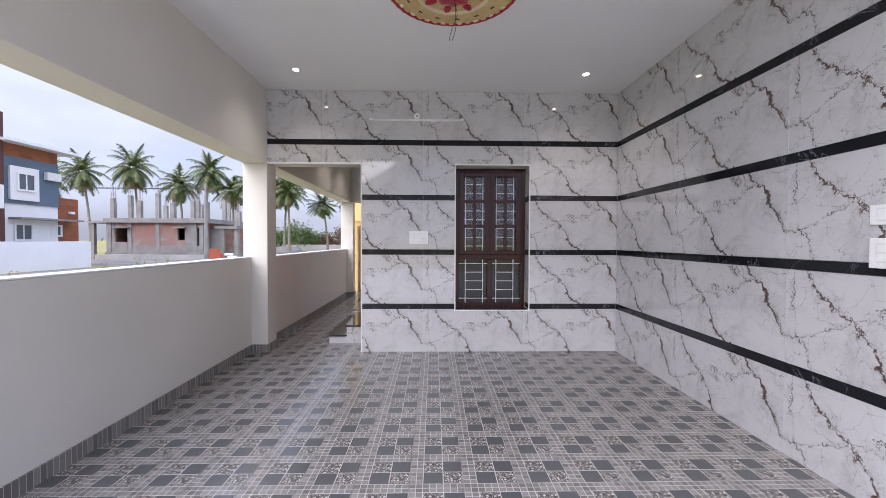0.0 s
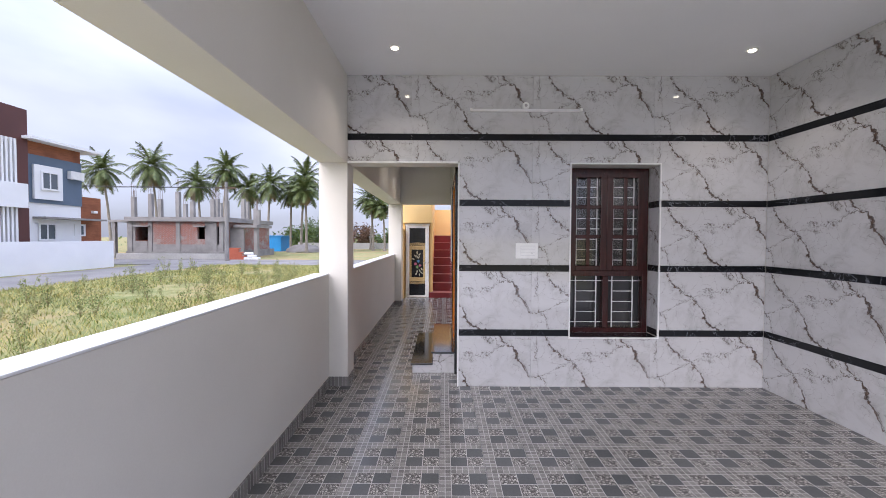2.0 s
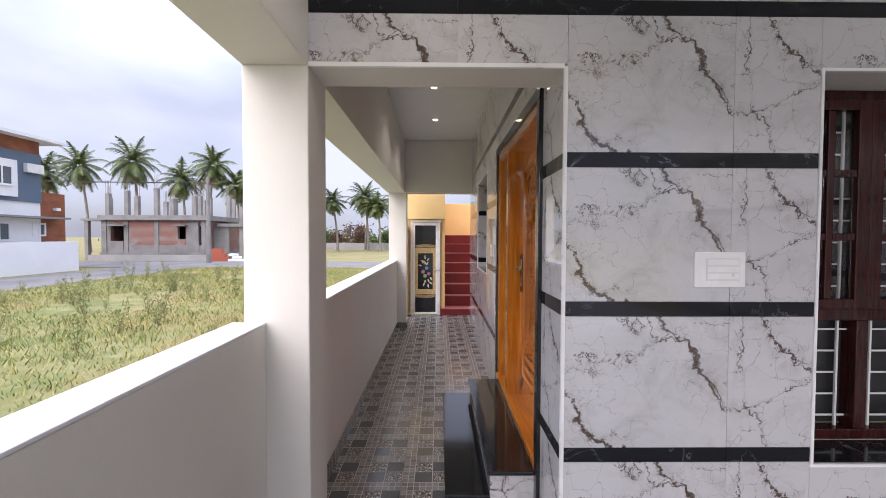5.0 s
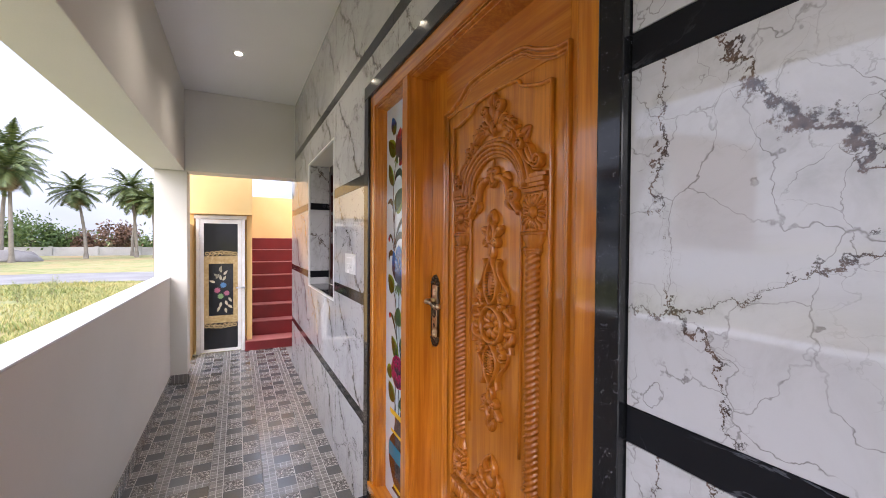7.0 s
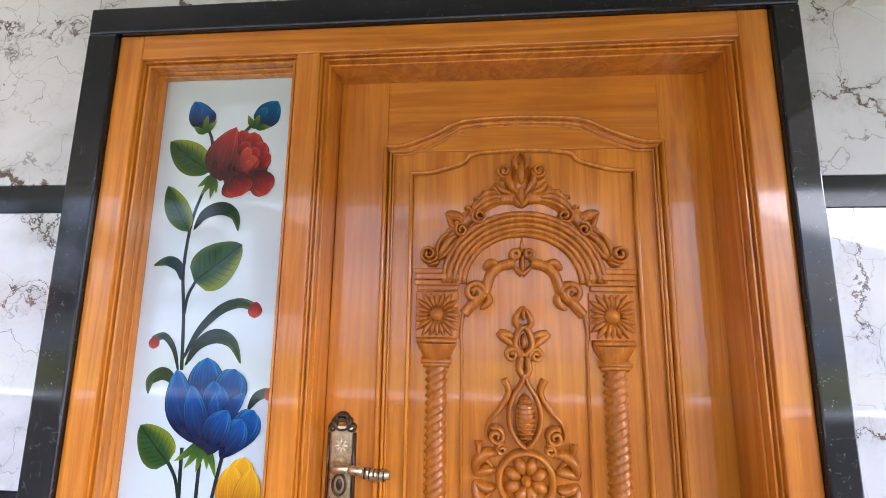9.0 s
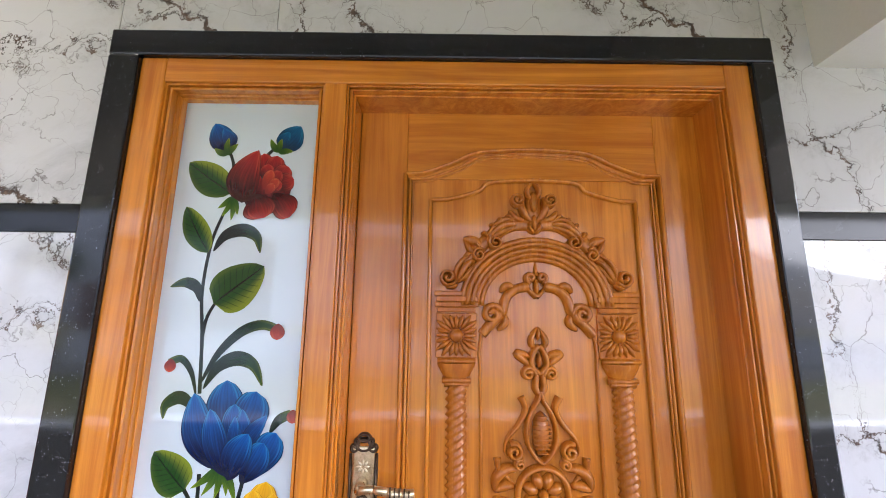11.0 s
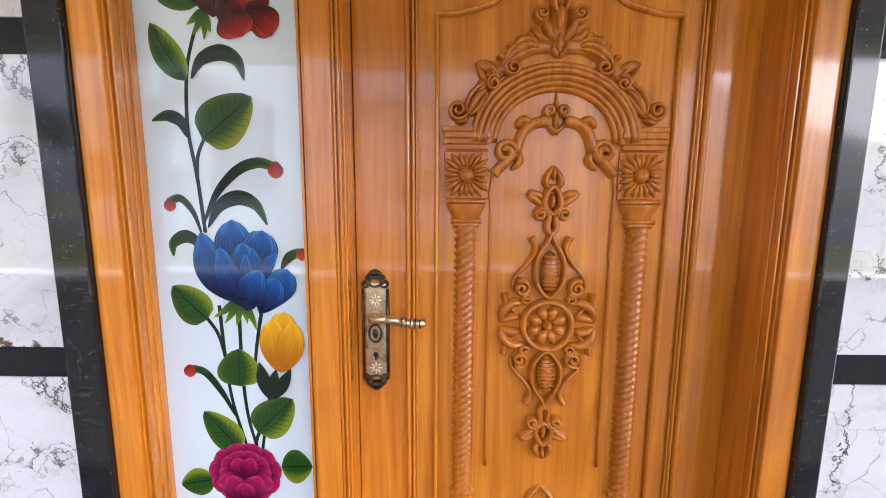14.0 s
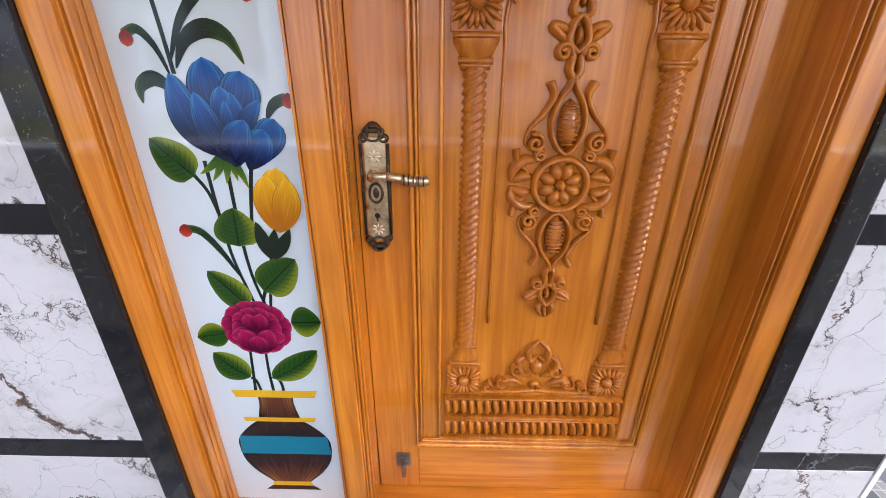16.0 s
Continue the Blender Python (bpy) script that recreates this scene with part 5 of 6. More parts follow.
lt = part("latch", boxes((-.016, .016, -.006, 0, .0, .04), (-.005, .005, -.012, -.006, -.03, .035), (-.01, .01, -.012, -.006, .012, .024), bevel=.002), mottled("latch_steel", (0.2, 0.19, 0.17), (0.4, 0.38, 0.35), 40, 0.35, 200, 0.2, 0.0005, 0.9), door, "small dull steel latch")
lt.location = (-.364, LEAF - .001, .385)
lt.scale = (1.3, 1.3, 1.3)

# frosted sidelight with painted flowers and vase
def frosted():
    g = Graph("frosted_glass", 0.06, 0, 0.5).world_coords()
    n = g.noise(1.5, 3)
    g.color(g.mix(n, (0.54, 0.61, 0.64), (0.59, 0.66, 0.69)))
    g.bsdf.inputs["Coat Weight"].default_value, g.bsdf.inputs["Coat Roughness"].default_value = 1.0, 0.01
    return g.mat


pane = part("glass_panel", boxes((G0 - .01, G1 + .01, GLASS, GLASS + .006, ZB, ZT + .01)), frosted(), door, "frosted white sidelight glass")


def brushed(name, dark, mid, light, ribs=0.0, streaks=14.0):
    """Glossy brush paint: along the stroke it goes from dark to light, with fine streaks, or ribs as on a leaf."""
    g = Graph(name, 0.09, 0, 0.5)
    n = g.tree.nodes.new("ShaderNodeSeparateXYZ")
    g.tree.links.new(g.tree.nodes.new("ShaderNodeTexCoord").outputs["UV"], n.inputs[0])
    u, v = Ex(g, n.outputs[0]), Ex(g, n.outputs[1])
    side = (v - 0.5).ab() * 2.0
    c = g.tree.nodes.new("ShaderNodeCombineXYZ")
    g.tree.links.new((u * 1.3).v, c.inputs[0])
    g.tree.links.new((v * streaks).v, c.inputs[1])
    streak = g.noise(1.0, 3, 0.6, 0.2, c.outputs[0])
    if ribs:
        rib = ((u - side * 0.22) * ribs).fract()
        line = rib.mn(rib * -1.0 + 1.0).step(0.0, 0.13, 1.0, 0.0) * side.step(0.95, 0.6) * 0.7
        line = line.mx(side.step(0.02, 0.07, 1.0, 0.0))
        body = g.mix((side * 0.7 + v * 0.5 + (streak - 0.5) * 0.3).step(0.45, 1.15), mid, light)
        g.color(g.mix(line, body, dark))
    else:
        body = g.mix((u * 0.9 + (streak - 0.5) * 0.9).step(0.15, 0.95), dark, mid)
        body = g.mix((u * 0.6 + side * 0.4 + (streak - 0.5) * 0.7).step(0.62, 1.05) * 0.8, body, light)
        g.color(g.mix(side.step(0.84, 0.98) * 0.85, body, dark))
    return g.mat


P_LEAF = brushed("painted_leaf_green", (0.004, 0.022, 0.004), (0.012, 0.055, 0.006), (0.17, 0.21, 0.014), 9.0)
P_CURL = brushed("painted_curl_green", (0.004, 0.014, 0.010), (0.010, 0.045, 0.010), (0.20, 0.23, 0.02))
P_SEPAL = brushed("painted_sepal_green", (0.015, 0.06, 0.006), (0.09, 0.17, 0.010), (0.45, 0.42, 0.03))
P_STEM = plain("painted_stem", (0.008, 0.016, 0.012), 0.1)
P_BLUE = brushed("painted_blue", (0.001, 0.005, 0.035), (0.004, 0.075, 0.30), (0.03, 0.28, 0.55))
P_TEAL = brushed("painted_teal", (0.002, 0.02, 0.06), (0.003, 0.09, 0.22), (0.02, 0.26, 0.40))
P_RED = brushed("painted_red", (0.035, 0.001, 0.003), (0.32, 0.012, 0.012), (0.55, 0.09, 0.045))
P_ROSE = brushed("painted_orange_red", (0.2, 0.012, 0.008), (0.42, 0.035, 0.015), (0.62, 0.17, 0.05))
P_PINK = brushed("painted_crimson", (0.06, 0.001, 0.02), (0.30, 0.008, 0.06), (0.50, 0.055, 0.16))
P_YEL = brushed("painted_yellow", (0.38, 0.12, 0.002), (0.72, 0.36, 0.006), (0.86, 0.58, 0.03))
P_CUP = brushed("painted_dark_cup", (0.004, 0.012, 0.006), (0.006, 0.022, 0.010), (0.02, 0.06, 0.015))
P_GOLD = plain("painted_gold_band", (0.62, 0.36, 0.012), 0.1)
P_TEALB = plain("painted_teal_band", (0.006, 0.17, 0.26), 0.1)
P_BLACK = plain("painted_black_foot", (0.008, 0.008, 0.010), 0.1)
P_VASE = brushed("painted_brown_vase", (0.012, 0.005, 0.004), (0.10, 0.028, 0.012), (0.24, 0.10, 0.03), 0.0, 26.0)
LAYER = [0]


def blot(bm, outline, mat_index, lift):
    """One flat coat of paint with the outline given as (right, up)."""
    f = bm.faces.new([bm.verts.new((p[0], -lift, p[1])) for p in outline])
    f.material_index = mat_index
    return f


def petal_line(x, z, a, ln, w, n=9):
    a = radians(a)
    out = []
    for s in (1, -1):
        side = []
        for i in range(n + 1):
            t = i / n
            ww = s * w * (math.sin(math.pi * t ** .75) ** .8 if 0 < t < 1 else 0)
            side.append((x + math.cos(a) * ln * t - math.sin(a) * ww, z + math.sin(a) * ln * t + math.cos(a) * ww))
        out += side if s == 1 else side[-2:0:-1]
    return out


def sheet(bm, left, right, across=8):
    """A coat of paint spanned between two edges that run from base to tip."""
    LAYER[0] += 1
    d = .0004 + .000025 * LAYER[0]
    uv = bm.loops.layers.uv.verify()
    n = len(left)
    rows = [[bm.verts.new((a[0] + (b[0] - a[0]) * j / across, -d, a[1] + (b[1] - a[1]) * j / across)) for j in range(across + 1)] for a, b in zip(left, right)]
    for i in range(n - 1):
        for j in range(across):
            f = bm.faces.new((rows[i][j], rows[i][j + 1], rows[i + 1][j + 1], rows[i + 1][j]))
            for lp, (p, q) in zip(f.loops, ((i, j), (i, j + 1), (i + 1, j + 1), (i + 1, j))):
                lp[uv].uv = (p / (n - 1), q / across)


def lobe(bm, base, tip, wl, wr=None, bend=0.0, peak=.5, blunt=.8):
    """A petal or leaf from base to tip; wl and wr are its widths on either side of the spine, peak where it is widest."""
    b, t = Vector(base), Vector(tip)
    d = t - b
    nrm = Vector((-d.y, d.x)).normalized()
    k = math.log(.5) / math.log(peak)
    left, right = [], []
    for i in range(15):
        s = i / 14
        w = math.sin(math.pi * s ** k) ** blunt if 0 < i < 14 else 0
        c = b + d * s + nrm * bend * d.length * math.sin(math.pi * s)
        left.append(c + nrm * wl * w)
        right.append(c - nrm * (wl if wr is None else wr) * w)
    sheet(bm, left, right)


def ribbon(bm, pts, w0, w1, wm=None):
    """A brush line along pts whose half width goes from w0 over wm to w1."""
    line = smooth_line(pts, 7)
    n = len(line)
    left, right = [], []
    for i, p in enumerate(line):
        d = (line[min(n - 1, i + 1)] - line[max(0, i - 1)]).normalized()
        s = i / (n - 1)
        w = w0 + (w1 - w0) * s + ((wm - (w0 + w1) / 2) * math.sin(math.pi * s) if wm else 0)
        left.append((p.x - d.y * w, p.y + d.x * w))
        right.append((p.x + d.y * w, p.y - d.x * w))
    sheet(bm, left, right, 4)


def art(name, label, material, draw):
    bm = bmesh.new()
    draw(bm)
    bmesh.ops.recalc_face_normals(bm, faces=bm.faces)
    o = part(name, bm, material, pane, label)
    o.location.y = GLASS
    return o


def stems(bm):
    for pts in (((-.752, 1.470), (-.761, 1.59), (-.773, 1.69), (-.766, 1.80), (-.747, 1.87), (-.730, 1.91)), ((-.761, 1.592), (-.755, 1.635), (-.737, 1.672)),
                ((-.735, 1.96), (-.735, 2.00), (-.749, 2.035)), ((-.658, 2.02), (-.640, 2.04), (-.622, 2.052)),
                ((-.733, 1.31), (-.728, 1.20), (-.718, 1.09), (-.690, .97)), ((-.690, 1.31), (-.691, 1.16), (-.684, 1.05), (-.664, .96)), ((-.640, 1.30), (-.655, 1.22), (-.663, 1.16)),
                ((-.762, 1.281), (-.740, 1.245), (-.727, 1.19)), ((-.629, 1.11), (-.640, 1.06), (-.655, .97)), ((-.660, 1.012), (-.668, .99), (-.672, .96)),
                ((-.738, .705), (-.733, .77), (-.728, .84)), ((-.742, .752), (-.730, .745), (-.722, .705)), ((-.690, .705), (-.692, .77), (-.690, .84)), ((-.664, .705), (-.667, .74), (-.685, .76))):
        ribbon(bm, pts, .0042, .0034)


art("painted_stems", "dark green painted stems", P_STEM, stems)
# plain leaves: base, tip, widths, bend
for base, tip, wl, wr, bend in (((-.732, 1.926), (-.841, 2.003), .040, .040, .02), ((-.771, 1.781), (-.834, 1.892), .026, .034, .05), ((-.771, .893), (-.851, .877), .036, .034, 0),
                                ((-.614, .924), (-.541, .926), .044, .042, 0), ((-.742, .755), (-.822, .832), .042, .040, .05), ((-.687, .752), (-.560, .843), .034, .038, -.04)):
    art("painted_leaf", "dark green painted leaf with yellow edge", P_LEAF, lambda bm: lobe(bm, base, tip, wl, wr, bend, .45, .7))
# heart-shaped leaves
for base, tip, wl, wr in (((-.744, 1.665), (-.637, 1.751), .052, .052), ((-.760, 1.278), (-.833, 1.353), .042, .040), ((-.699, 1.122), (-.6965, 1.211), .050, .050),
                          ((-.664, 1.010), (-.580, 1.093), .046, .046), ((-.708, .968), (-.785, 1.061), .036, .038)):
    art("painted_leaf", "heart-shaped green painted leaf", P_LEAF, lambda bm: lobe(bm, base, tip, wl, wr, 0, .36, .62))
# sickle-shaped leaves that arch over
for pts, w in ((((-.758, 1.785), (-.735, 1.822), (-.695, 1.836), (-.662, 1.820), (-.650, 1.782)), .016), (((-.776, 1.669), (-.786, 1.700), (-.813, 1.712), (-.846, 1.7015)), .013),
               (((-.745, 1.480), (-.718, 1.526), (-.678, 1.545), (-.640, 1.530), (-.6175, 1.487)), .016), (((-.761, 1.425), (-.774, 1.452), (-.797, 1.462), (-.822, 1.446), (-.824, 1.418)), .014)):
    art("painted_leaf", "sickle-shaped green painted leaf", P_CURL, lambda bm: ribbon(bm, pts, .001, .001, w))
# curls with red tips
for pts, w, r in ((((-.752, 1.493), (-.720, 1.556), (-.675, 1.602), (-.632, 1.618), (-.597, 1.610)), .011, .0165), (((-.760, 1.470), (-.775, 1.515), (-.800, 1.543), (-.826, 1.534)), .007, .013),
                  (((-.592, 1.392), (-.575, 1.418), (-.549, 1.430)), .010, .013), (((-.712, 1.050), (-.738, 1.105), (-.775, 1.155), (-.812, 1.164)), .008, .014)):
    art("painted_curl", "dark green curled tendril", P_CURL, lambda bm: ribbon(bm, pts, .002, .009, w))
    x, z = pts[-1]
    art("painted_berry", "red painted curl tip", P_ROSE, lambda bm: lobe(bm, (x + .004, z + r * .7), (x + .002, z - r * 1.5), r, r, 0, .55, .55))


def sepals(points, root, w):
    for t in points:
        art("painted_sepal", "yellow green painted sepal", P_SEPAL, lambda bm: lobe(bm, root, t, w, w, .06, .4, .8))


sepals(((-.760, 1.888), (-.748, 1.868), (-.726, 1.858), (-.712, 1.872)), (-.728, 1.918), .007)
sepals(((-.748, 1.282), (-.724, 1.268), (-.697, 1.262), (-.672, 1.268), (-.652, 1.252)), (-.690, 1.330), .008)


def flower(label, material, petals):
    """petals: (base, tip, left width, right width, bend, peak, blunt), the rearmost first."""
    def draw(bm):
        for p in petals:
            lobe(bm, *p)
    art("painted_flower", label, material, draw)


def ring(x, z, rx, rz, n, w, a0=0.0, inner=.25):
    out = []
    for i in range(n):
        a = radians(a0) + 2 * math.pi * i / n
        out.append(((x + rx * inner * math.cos(a), z + rz * inner * math.sin(a)), (x + rx * math.cos(a), z + rz * math.sin(a)), w, w, 0, .62, .5))
    return out


flower("blue painted bud", P_BLUE, [((-.753, 2.030), (-.790, 2.105), .030, .032, 0, .45, .7), ((-.750, 2.030), (-.768, 2.092), .016, .022, -.1, .5, .7)])
flower("teal painted bud", P_TEAL, [((-.625, 2.036), (-.578, 2.100), .030, .034, 0, .45, .7), ((-.622, 2.036), (-.605, 2.085), .018, .016, .1, .5, .7)])
sepals(((-.785, 2.040), (-.752, 2.068), (-.728, 2.052)), (-.752, 2.022), .008)
sepals(((-.650, 2.066), (-.622, 2.066), (-.592, 2.034)), (-.628, 2.030), .008)
flower("red painted rose", P_RED, [
    ((-.655, 1.872), (-.640, 2.015), .058, .058, 0, .5, .4),
    ((-.650, 1.955), (-.662, 2.028), .022, .022, 0, .6, .55), ((-.640, 1.955), (-.630, 2.022), .024, .024, 0, .62, .5), ((-.635, 1.950), (-.600, 1.994), .024, .024, 0, .62, .5),
    ((-.632, 1.945), (-.585, 1.962), .024, .024, 0, .62, .5), ((-.655, 1.955), (-.648, 2.000), .018, .018, 0, .6, .5), ((-.645, 1.945), (-.618, 1.982), .018, .018, 0, .6, .5),
    ((-.650, 1.940), (-.612, 1.950), .016, .016, 0, .6, .5)])
flower("orange heart of the red rose", P_ROSE, [((-.655, 1.935), (-.640, 1.985), .014, .014, 0, .6, .5), ((-.650, 1.930), (-.622, 1.962), .013, .013, 0, .6, .5), ((-.650, 1.925), (-.632, 1.950), .012, .012, 0, .6, .5)])
flower("outer petals of the red rose", P_RED, [((-.632, 1.926), (-.588, 1.868), .034, .030, .05, .62, .5), ((-.672, 1.925), (-.648, 1.866), .036, .044, 0, .62, .5), ((-.705, 1.902), (-.676, 2.036), .044, .036, .08, .38, .7)])
flower("large blue painted flower", P_BLUE, [
    ((-.685, 1.365), (-.694, 1.499), .044, .040, 0, .58, .6), ((-.660, 1.370), (-.628, 1.476), .036, .044, 0, .62, .5), ((-.672, 1.350), (-.672, 1.450), .026, .026, 0, .6, .6),
    ((-.668, 1.350), (-.655, 1.440), .018, .022, -.1, .5, .7), ((-.670, 1.345), (-.668, 1.425), .014, .014, 0, .5, .7), ((-.655, 1.350), (-.600, 1.428), .014, .020, .06, .5, .8),
    ((-.695, 1.318), (-.762, 1.472), .036, .036, .09, .5, .65), ((-.680, 1.306), (-.724, 1.440), .026, .030, .05, .5, .65), ((-.630, 1.296), (-.578, 1.392), .030, .036, .0, .66, .5),
    ((-.645, 1.292), (-.602, 1.372), .030, .030, -.04, .6, .55), ((-.672, 1.298), (-.637, 1.390), .034, .030, .05, .52, .6)])
flower("crimson painted rose", P_PINK, ring(-.698, .908, .086, .078, 11, .026, 8, .45) + ring(-.698, .912, .062, .056, 9, .026, 30, .2) + [
    ((-.690, .880), (-.765, .885), .022, .030, 0, .6, .55), ((-.708, .880), (-.632, .880), .030, .022, 0, .6, .55), ((-.700, .895), (-.718, .948), .022, .020, 0, .6, .6), ((-.700, .895), (-.680, .948), .020, .022, 0, .6, .6),
    ((-.700, .838), (-.738, .902), .028, .030, .05, .55, .6), ((-.700, .836), (-.665, .902), .030, .026, -.05, .55, .6), ((-.703, .832), (-.700, .885), .026, .026, 0, .6, .55)])
flower("yellow painted tulip", P_YEL, [((-.605, 1.175), (-.590, 1.297), .034, .032, 0, .62, .5), ((-.608, 1.158), (-.615, 1.282), .036, .030, 0, .55, .6), ((-.604, 1.156), (-.572, 1.276), .026, .036, -.02, .52, .6)])
flower("dark green tulip cup", P_CUP, [((-.630, 1.092), (-.652, 1.182), .012, .020, .06, .45, .8), ((-.626, 1.092), (-.580, 1.166), .020, .010, -.08, .42, .8), ((-.629, 1.095), (-.614, 1.165), .014, .014, 0, .42, .8)])

# painted vase
VX = -.690


def vase(bm):
    uv = bm.loops.layers.uv.verify()
    prof = smooth_line([(.047, .690), (.046, .665), (.052, .635), (.060, .608), (.092, .580), (.124, .540), (.130, .500), (.122, .450), (.096, .405), (.062, .370), (.050, .358)], 4)
    for (r0, z0), (r1, z1) in zip(prof, prof[1:]):
        for j in range(12):
            a, b = -1 + j / 6, -1 + (j + 1) / 6
            f = bm.faces.new([bm.verts.new((VX + r * k, -.0006, z)) for r, k, z in ((r0, a, z0), (r0, b, z0), (r1, b, z1), (r1, a, z1))])
            for lp, (z, k) in zip(f.loops, ((z0, a), (z0, b), (z1, b), (z1, a))):
                lp[uv].uv = (abs(((z - .36) / .165) % 2 - 1), k * .5 + .5)


art("painted_vase", "brown painted vase", P_VASE, vase)
for nm, m, rows in (("gold_band", P_GOLD, ((.104, .688, .113, .712), (.094, .602, .100, .617), (.060, .346, .056, .363))), ("teal_band", P_TEALB, ((.1275, .478, .122, .547),)), ("black_foot", P_BLACK, ((.082, .328, .062, .346),))):
    def bands(bm):
        for w0, z0, w1, z1 in rows:
            blot(bm, [(VX - w0, z0), (VX + w0, z0), (VX + w1, z1), (VX - w1, z1)], 0, .0012)
    art(nm, nm.split("_")[0] + " painted stripe of the vase", m, bands)

# printed flowers on the washroom door
M_PFL = (plain("print_blue", (0.1, 0.25, 0.5), 0.2), plain("print_pink", (0.45, 0.14, 0.22), 0.2), plain("print_leaf", (0.50, 0.46, 0.34), 0.2), plain("print_green", (0.22, 0.36, 0.16), 0.2))
bm = bmesh.new()
for cx, cz, r, mi in ((.025, .91, .042, 0), (-.045, .84, .042, 1), (.065, .80, .040, 1), (-.005, .76, .042, 3)):
    for i in range(9):
        blot(bm, petal_line(cx, cz, i * 40, r, r * .26), mi, .0138 + .0001 * i)
for x, z, a in ((.02, .97, 60), (-.02, 1.10, 70), (-.06, 1.0, 60), (.09, .74, 300), (.05, .60, 280), (0, .98, 100), (-.03, 1.02, 140), (.03, 1.05, 50), (.0, 1.08, 95), (-.07, .95, 160), (.05, .70, 290), (.0, .68, 260), (.08, .64, 320), (-.02, .62, 250)):
    blot(bm, petal_line(x, z, a, .075, .016), 2, .0150)
bmesh.ops.recalc_face_normals(bm, faces=bm.faces)
part("printed_flowers", bm, list(M_PFL), leaf, "blue and pink printed bouquet")
bm = bmesh.new()
for z, s in ((1.32, 1), (.38, -1)):
    for k in range(-3, 4):
        pts = [(p[0] * s, p[1]) for p in spiral(k * .055, z + s * .03 * (1 - abs(k) / 5), .035, .006, -90 * s, 1.3 * s, 14)]
        stroke(bm, pts, .007, .002, base=.0087, k=2)
bmesh.ops.recalc_face_normals(bm, faces=bm.faces)
part("printed_scrolls", bm, M_GOLDP, leaf, "gold printed scrollwork")

# ---- tiles, last ----
COURSES = ((0.0, .515), (.58, 1.165), (1.23, 1.815), (1.88, 2.465), (2.53, CEIL - .001))
BANDS = ((.515, .58), (1.165, 1.23), (1.815, 1.88), (2.465, 2.53))


def minus(rect, hole):
    a0, a1, b0, b1 = rect
    h0, h1, k0, k1 = hole
    if h0 >= a1 or h1 <= a0 or k0 >= b1 or k1 <= b0:
        return [rect]
    out = []
    if h0 > a0: out.append((a0, h0, b0, b1))
    if h1 < a1: out.append((h1, a1, b0, b1))
    m0, m1 = max(a0, h0), min(a1, h1)
    if k0 > b0: out.append((m0, m1, b0, k0))
    if k1 < b1: out.append((m0, m1, k1, b1))
    return out


SHARED = {}


def slab(w0, w1, h0, h1, material, thick=.01):
    key = tuple(round(v, 4) for v in (w0, w1, h0, h1)) + (material.name,)
    if key not in SHARED:
        bm = boxes((w0 + .0007, w1 - .0007, 0, thick, h0 + .0007, h1 - .0007))
        me = bpy.data.meshes.new("tile")
        bmesh.ops.bevel(bm, geom=list(bm.edges), offset=.0009, segments=1, affect="EDGES")
        bm.to_mesh(me)
        bm.free()
        me.materials.append(material)
        SHARED[key] = me
    return SHARED[key]


def clad(wall, place, u0, u1, joint, holes=(), courses=COURSES, bands=BANDS, length=1.2):
    """Tiles on a wall: place(u, z) gives the pose of a tile whose origin lies there; u runs to the right as seen."""
    for n, rows in enumerate((courses, bands)):
        for z0, z1 in rows:
            k = math.floor((u0 - joint) / length)
            while joint + k * length < u1:
                a = joint + k * length
                k += 1
                rects = [(max(a, u0), min(a + length, u1), z0, z1)]
                for h in holes:
                    rects = [q for r in rects for q in minus(r, h)]
                base = z0 if n or z0 else z1 - .585
                for r in rects:
                    if r[1] - r[0] < .012 or r[3] - r[2] < .012:
                        continue
                    o = new("band_tile" if n else "tile", slab(r[0] - a, r[1] - a, r[2] - base, r[3] - base, M_BAND if n else M_MARBLE))
                    o.parent = wall
                    o.matrix_world = place(a, base)


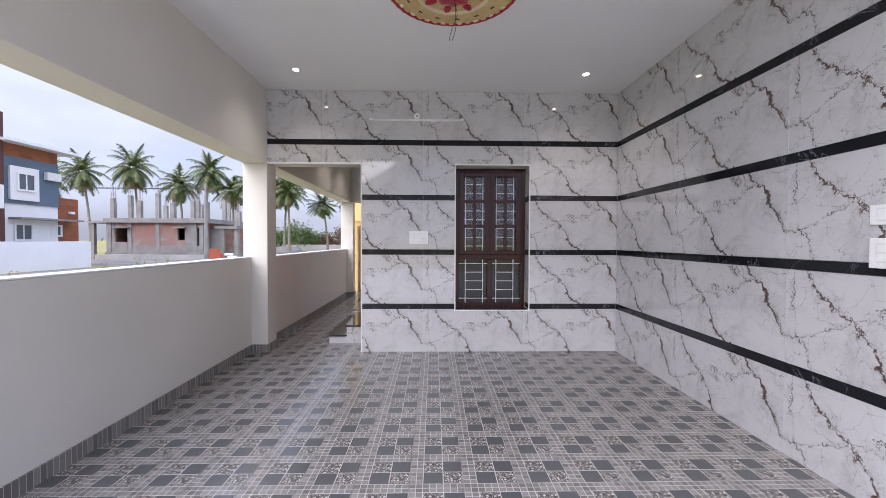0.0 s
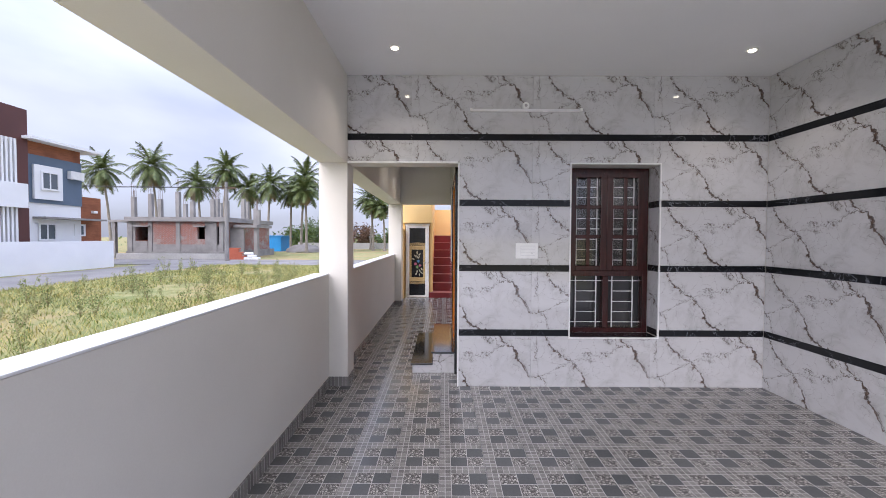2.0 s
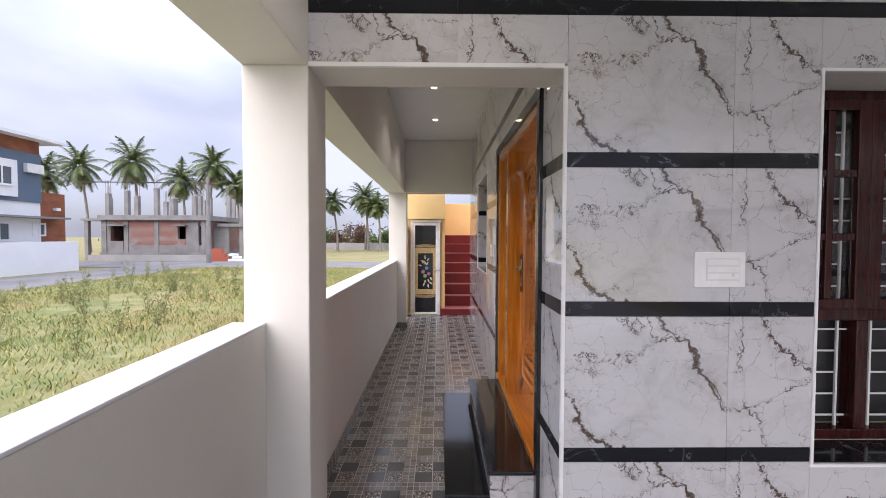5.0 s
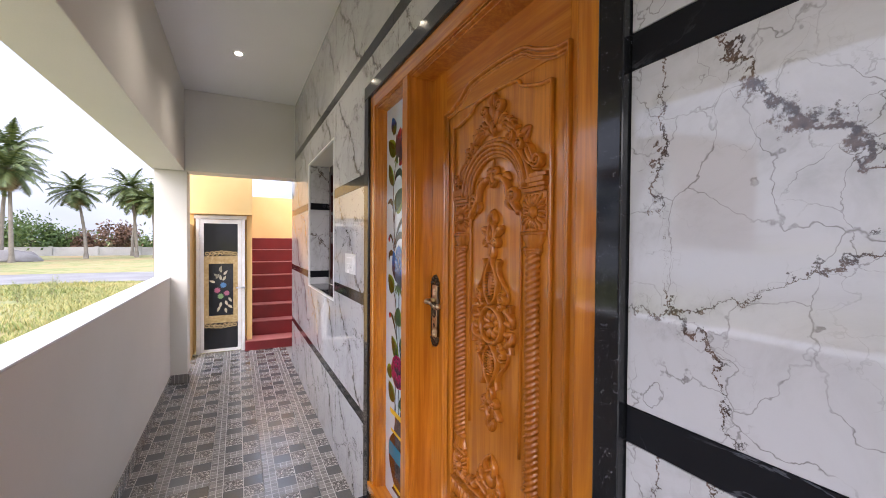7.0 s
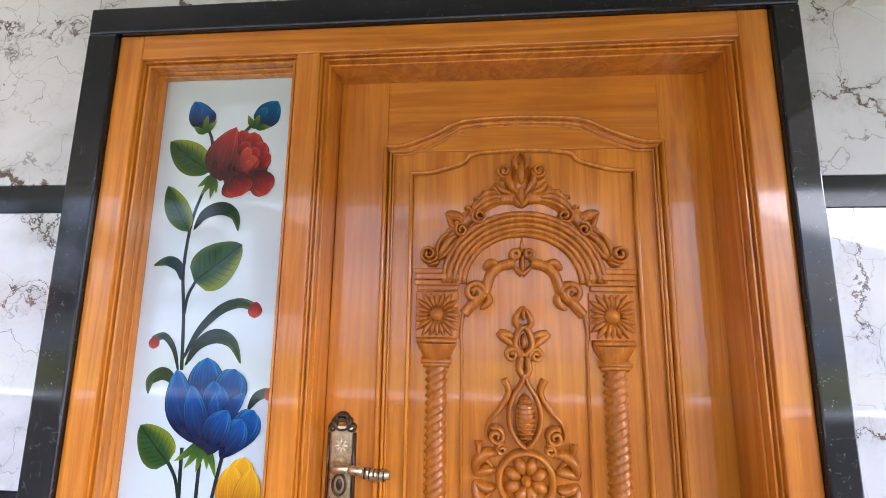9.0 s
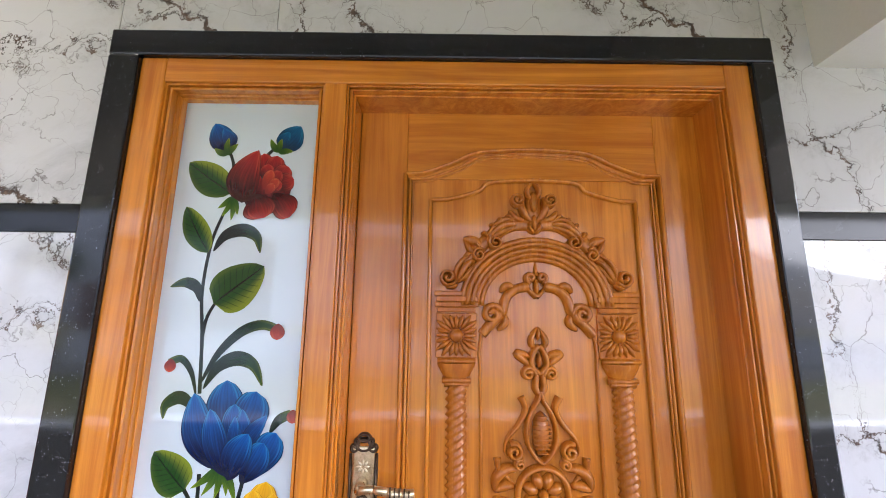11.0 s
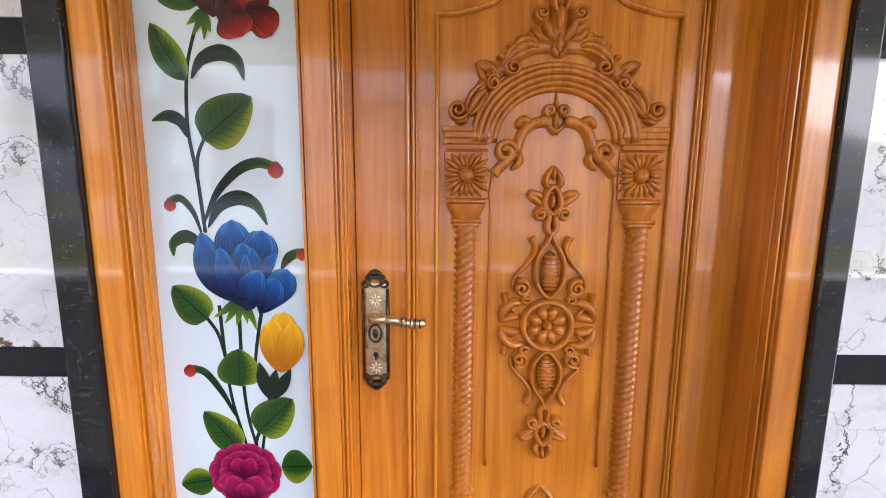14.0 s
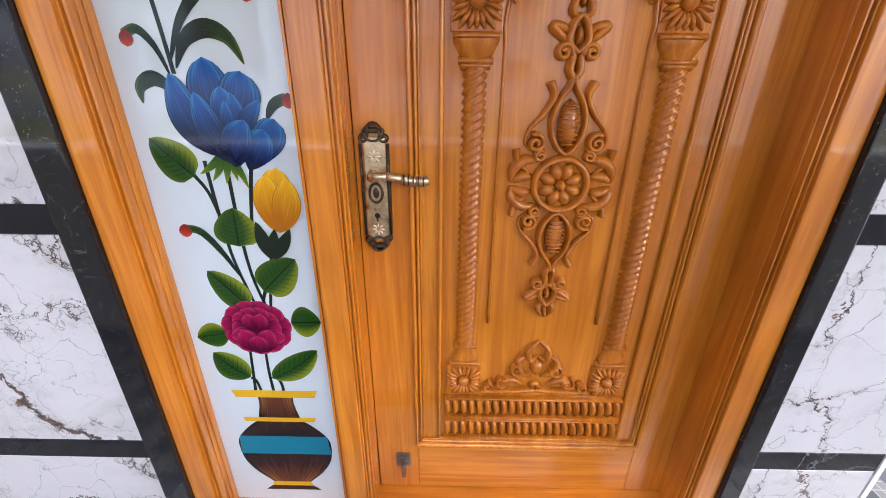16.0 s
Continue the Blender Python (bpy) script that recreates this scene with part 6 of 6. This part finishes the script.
north = lambda u, z: pose(u, YB, z)
clad(wall_north, north, XC1 + .001, XR, -.13, [(XC0, XW + .012, 0, SOFF + .012), (.247, 1.153, .492, 2.248)])
clad(wall_east, lambda u, z: pose(XR, -u, z, 0, 0, -90), -YB + .001, -.55, -YB - .07)
passage = lambda u, z: pose(XW, -u, z, 0, 0, -90)
clad(wall_passage, passage, -YE, -YB - .0135, -5.140, [(-6.724, -5.140, 0, 2.321), (-WY1 - .013, -WY0 + .013, WZ0 - .013, WZ1 + .013)])
# tiled reveals of the two windows
clad(wall_north, lambda u, z: pose(1.14, -u, z, 0, 0, -90), -4.998, -YB - .013, -5.3, [(-6, 0, 0, .506), (-6, 0, 2.234, 4)])
clad(wall_north, lambda u, z: pose(.26, u, z, 0, 0, 90), YB + .013, 4.998, 4.5, [(0, 6, 0, .506), (0, 6, 2.234, 4)])
clad(wall_passage, lambda u, z: pose(u, WY1, z), XW + .0125, -.68, -1.2, [(-6, 6, 0, WZ0), (-6, 6, WZ1, 4)])
clad(wall_passage, lambda u, z: pose(-u, WY0, z, 0, 0, 180), .68, -XW - .0125, .4, [(-6, 6, 0, WZ0), (-6, 6, WZ1, 4)])

# patterned floor tiles
bm = boxes((-.149, .149, -.149, .149, -.008, 0))
bmesh.ops.bevel(bm, geom=[e for e in bm.edges if all(v.co.z > -.001 for v in e.verts)], offset=.0015, segments=1, affect="EDGES")
full_tile = bpy.data.meshes.new("floor_tile")
bm.to_mesh(full_tile)
bm.free()
full_tile.materials.append(M_FLOOR)
FX, FY = XW - .015, YB - .14
for i in range(-6, 12):
    for j in range(-16, 22):
        cx, cy = FX + .3 * i, FY + .3 * j
        x0, x1, y0, y1 = max(cx - .149, -2.16), min(cx + .149, XR), max(cy - .149, .3), min(cy + .149, 10.86)
        if cy > YB:
            x1 = min(x1, XW)
        if x1 - x0 < .02 or y1 - y0 < .02:
            continue
        if x1 - x0 > .297 and y1 - y0 > .297 and cy > 1.0 and (cx < 1.6 or cy > 2.3):
            me = full_tile
        else:
            bm = boxes((x0 - cx, x1 - cx, y0 - cy, y1 - cy, -.008, 0))
            me = bpy.data.meshes.new("floor_tile")
            bm.to_mesh(me)
            bm.free()
            me.materials.append(M_FLOOR)
        o = new("floor_tile", me)
        o.parent = floor
        o.location = (cx, cy, 0)
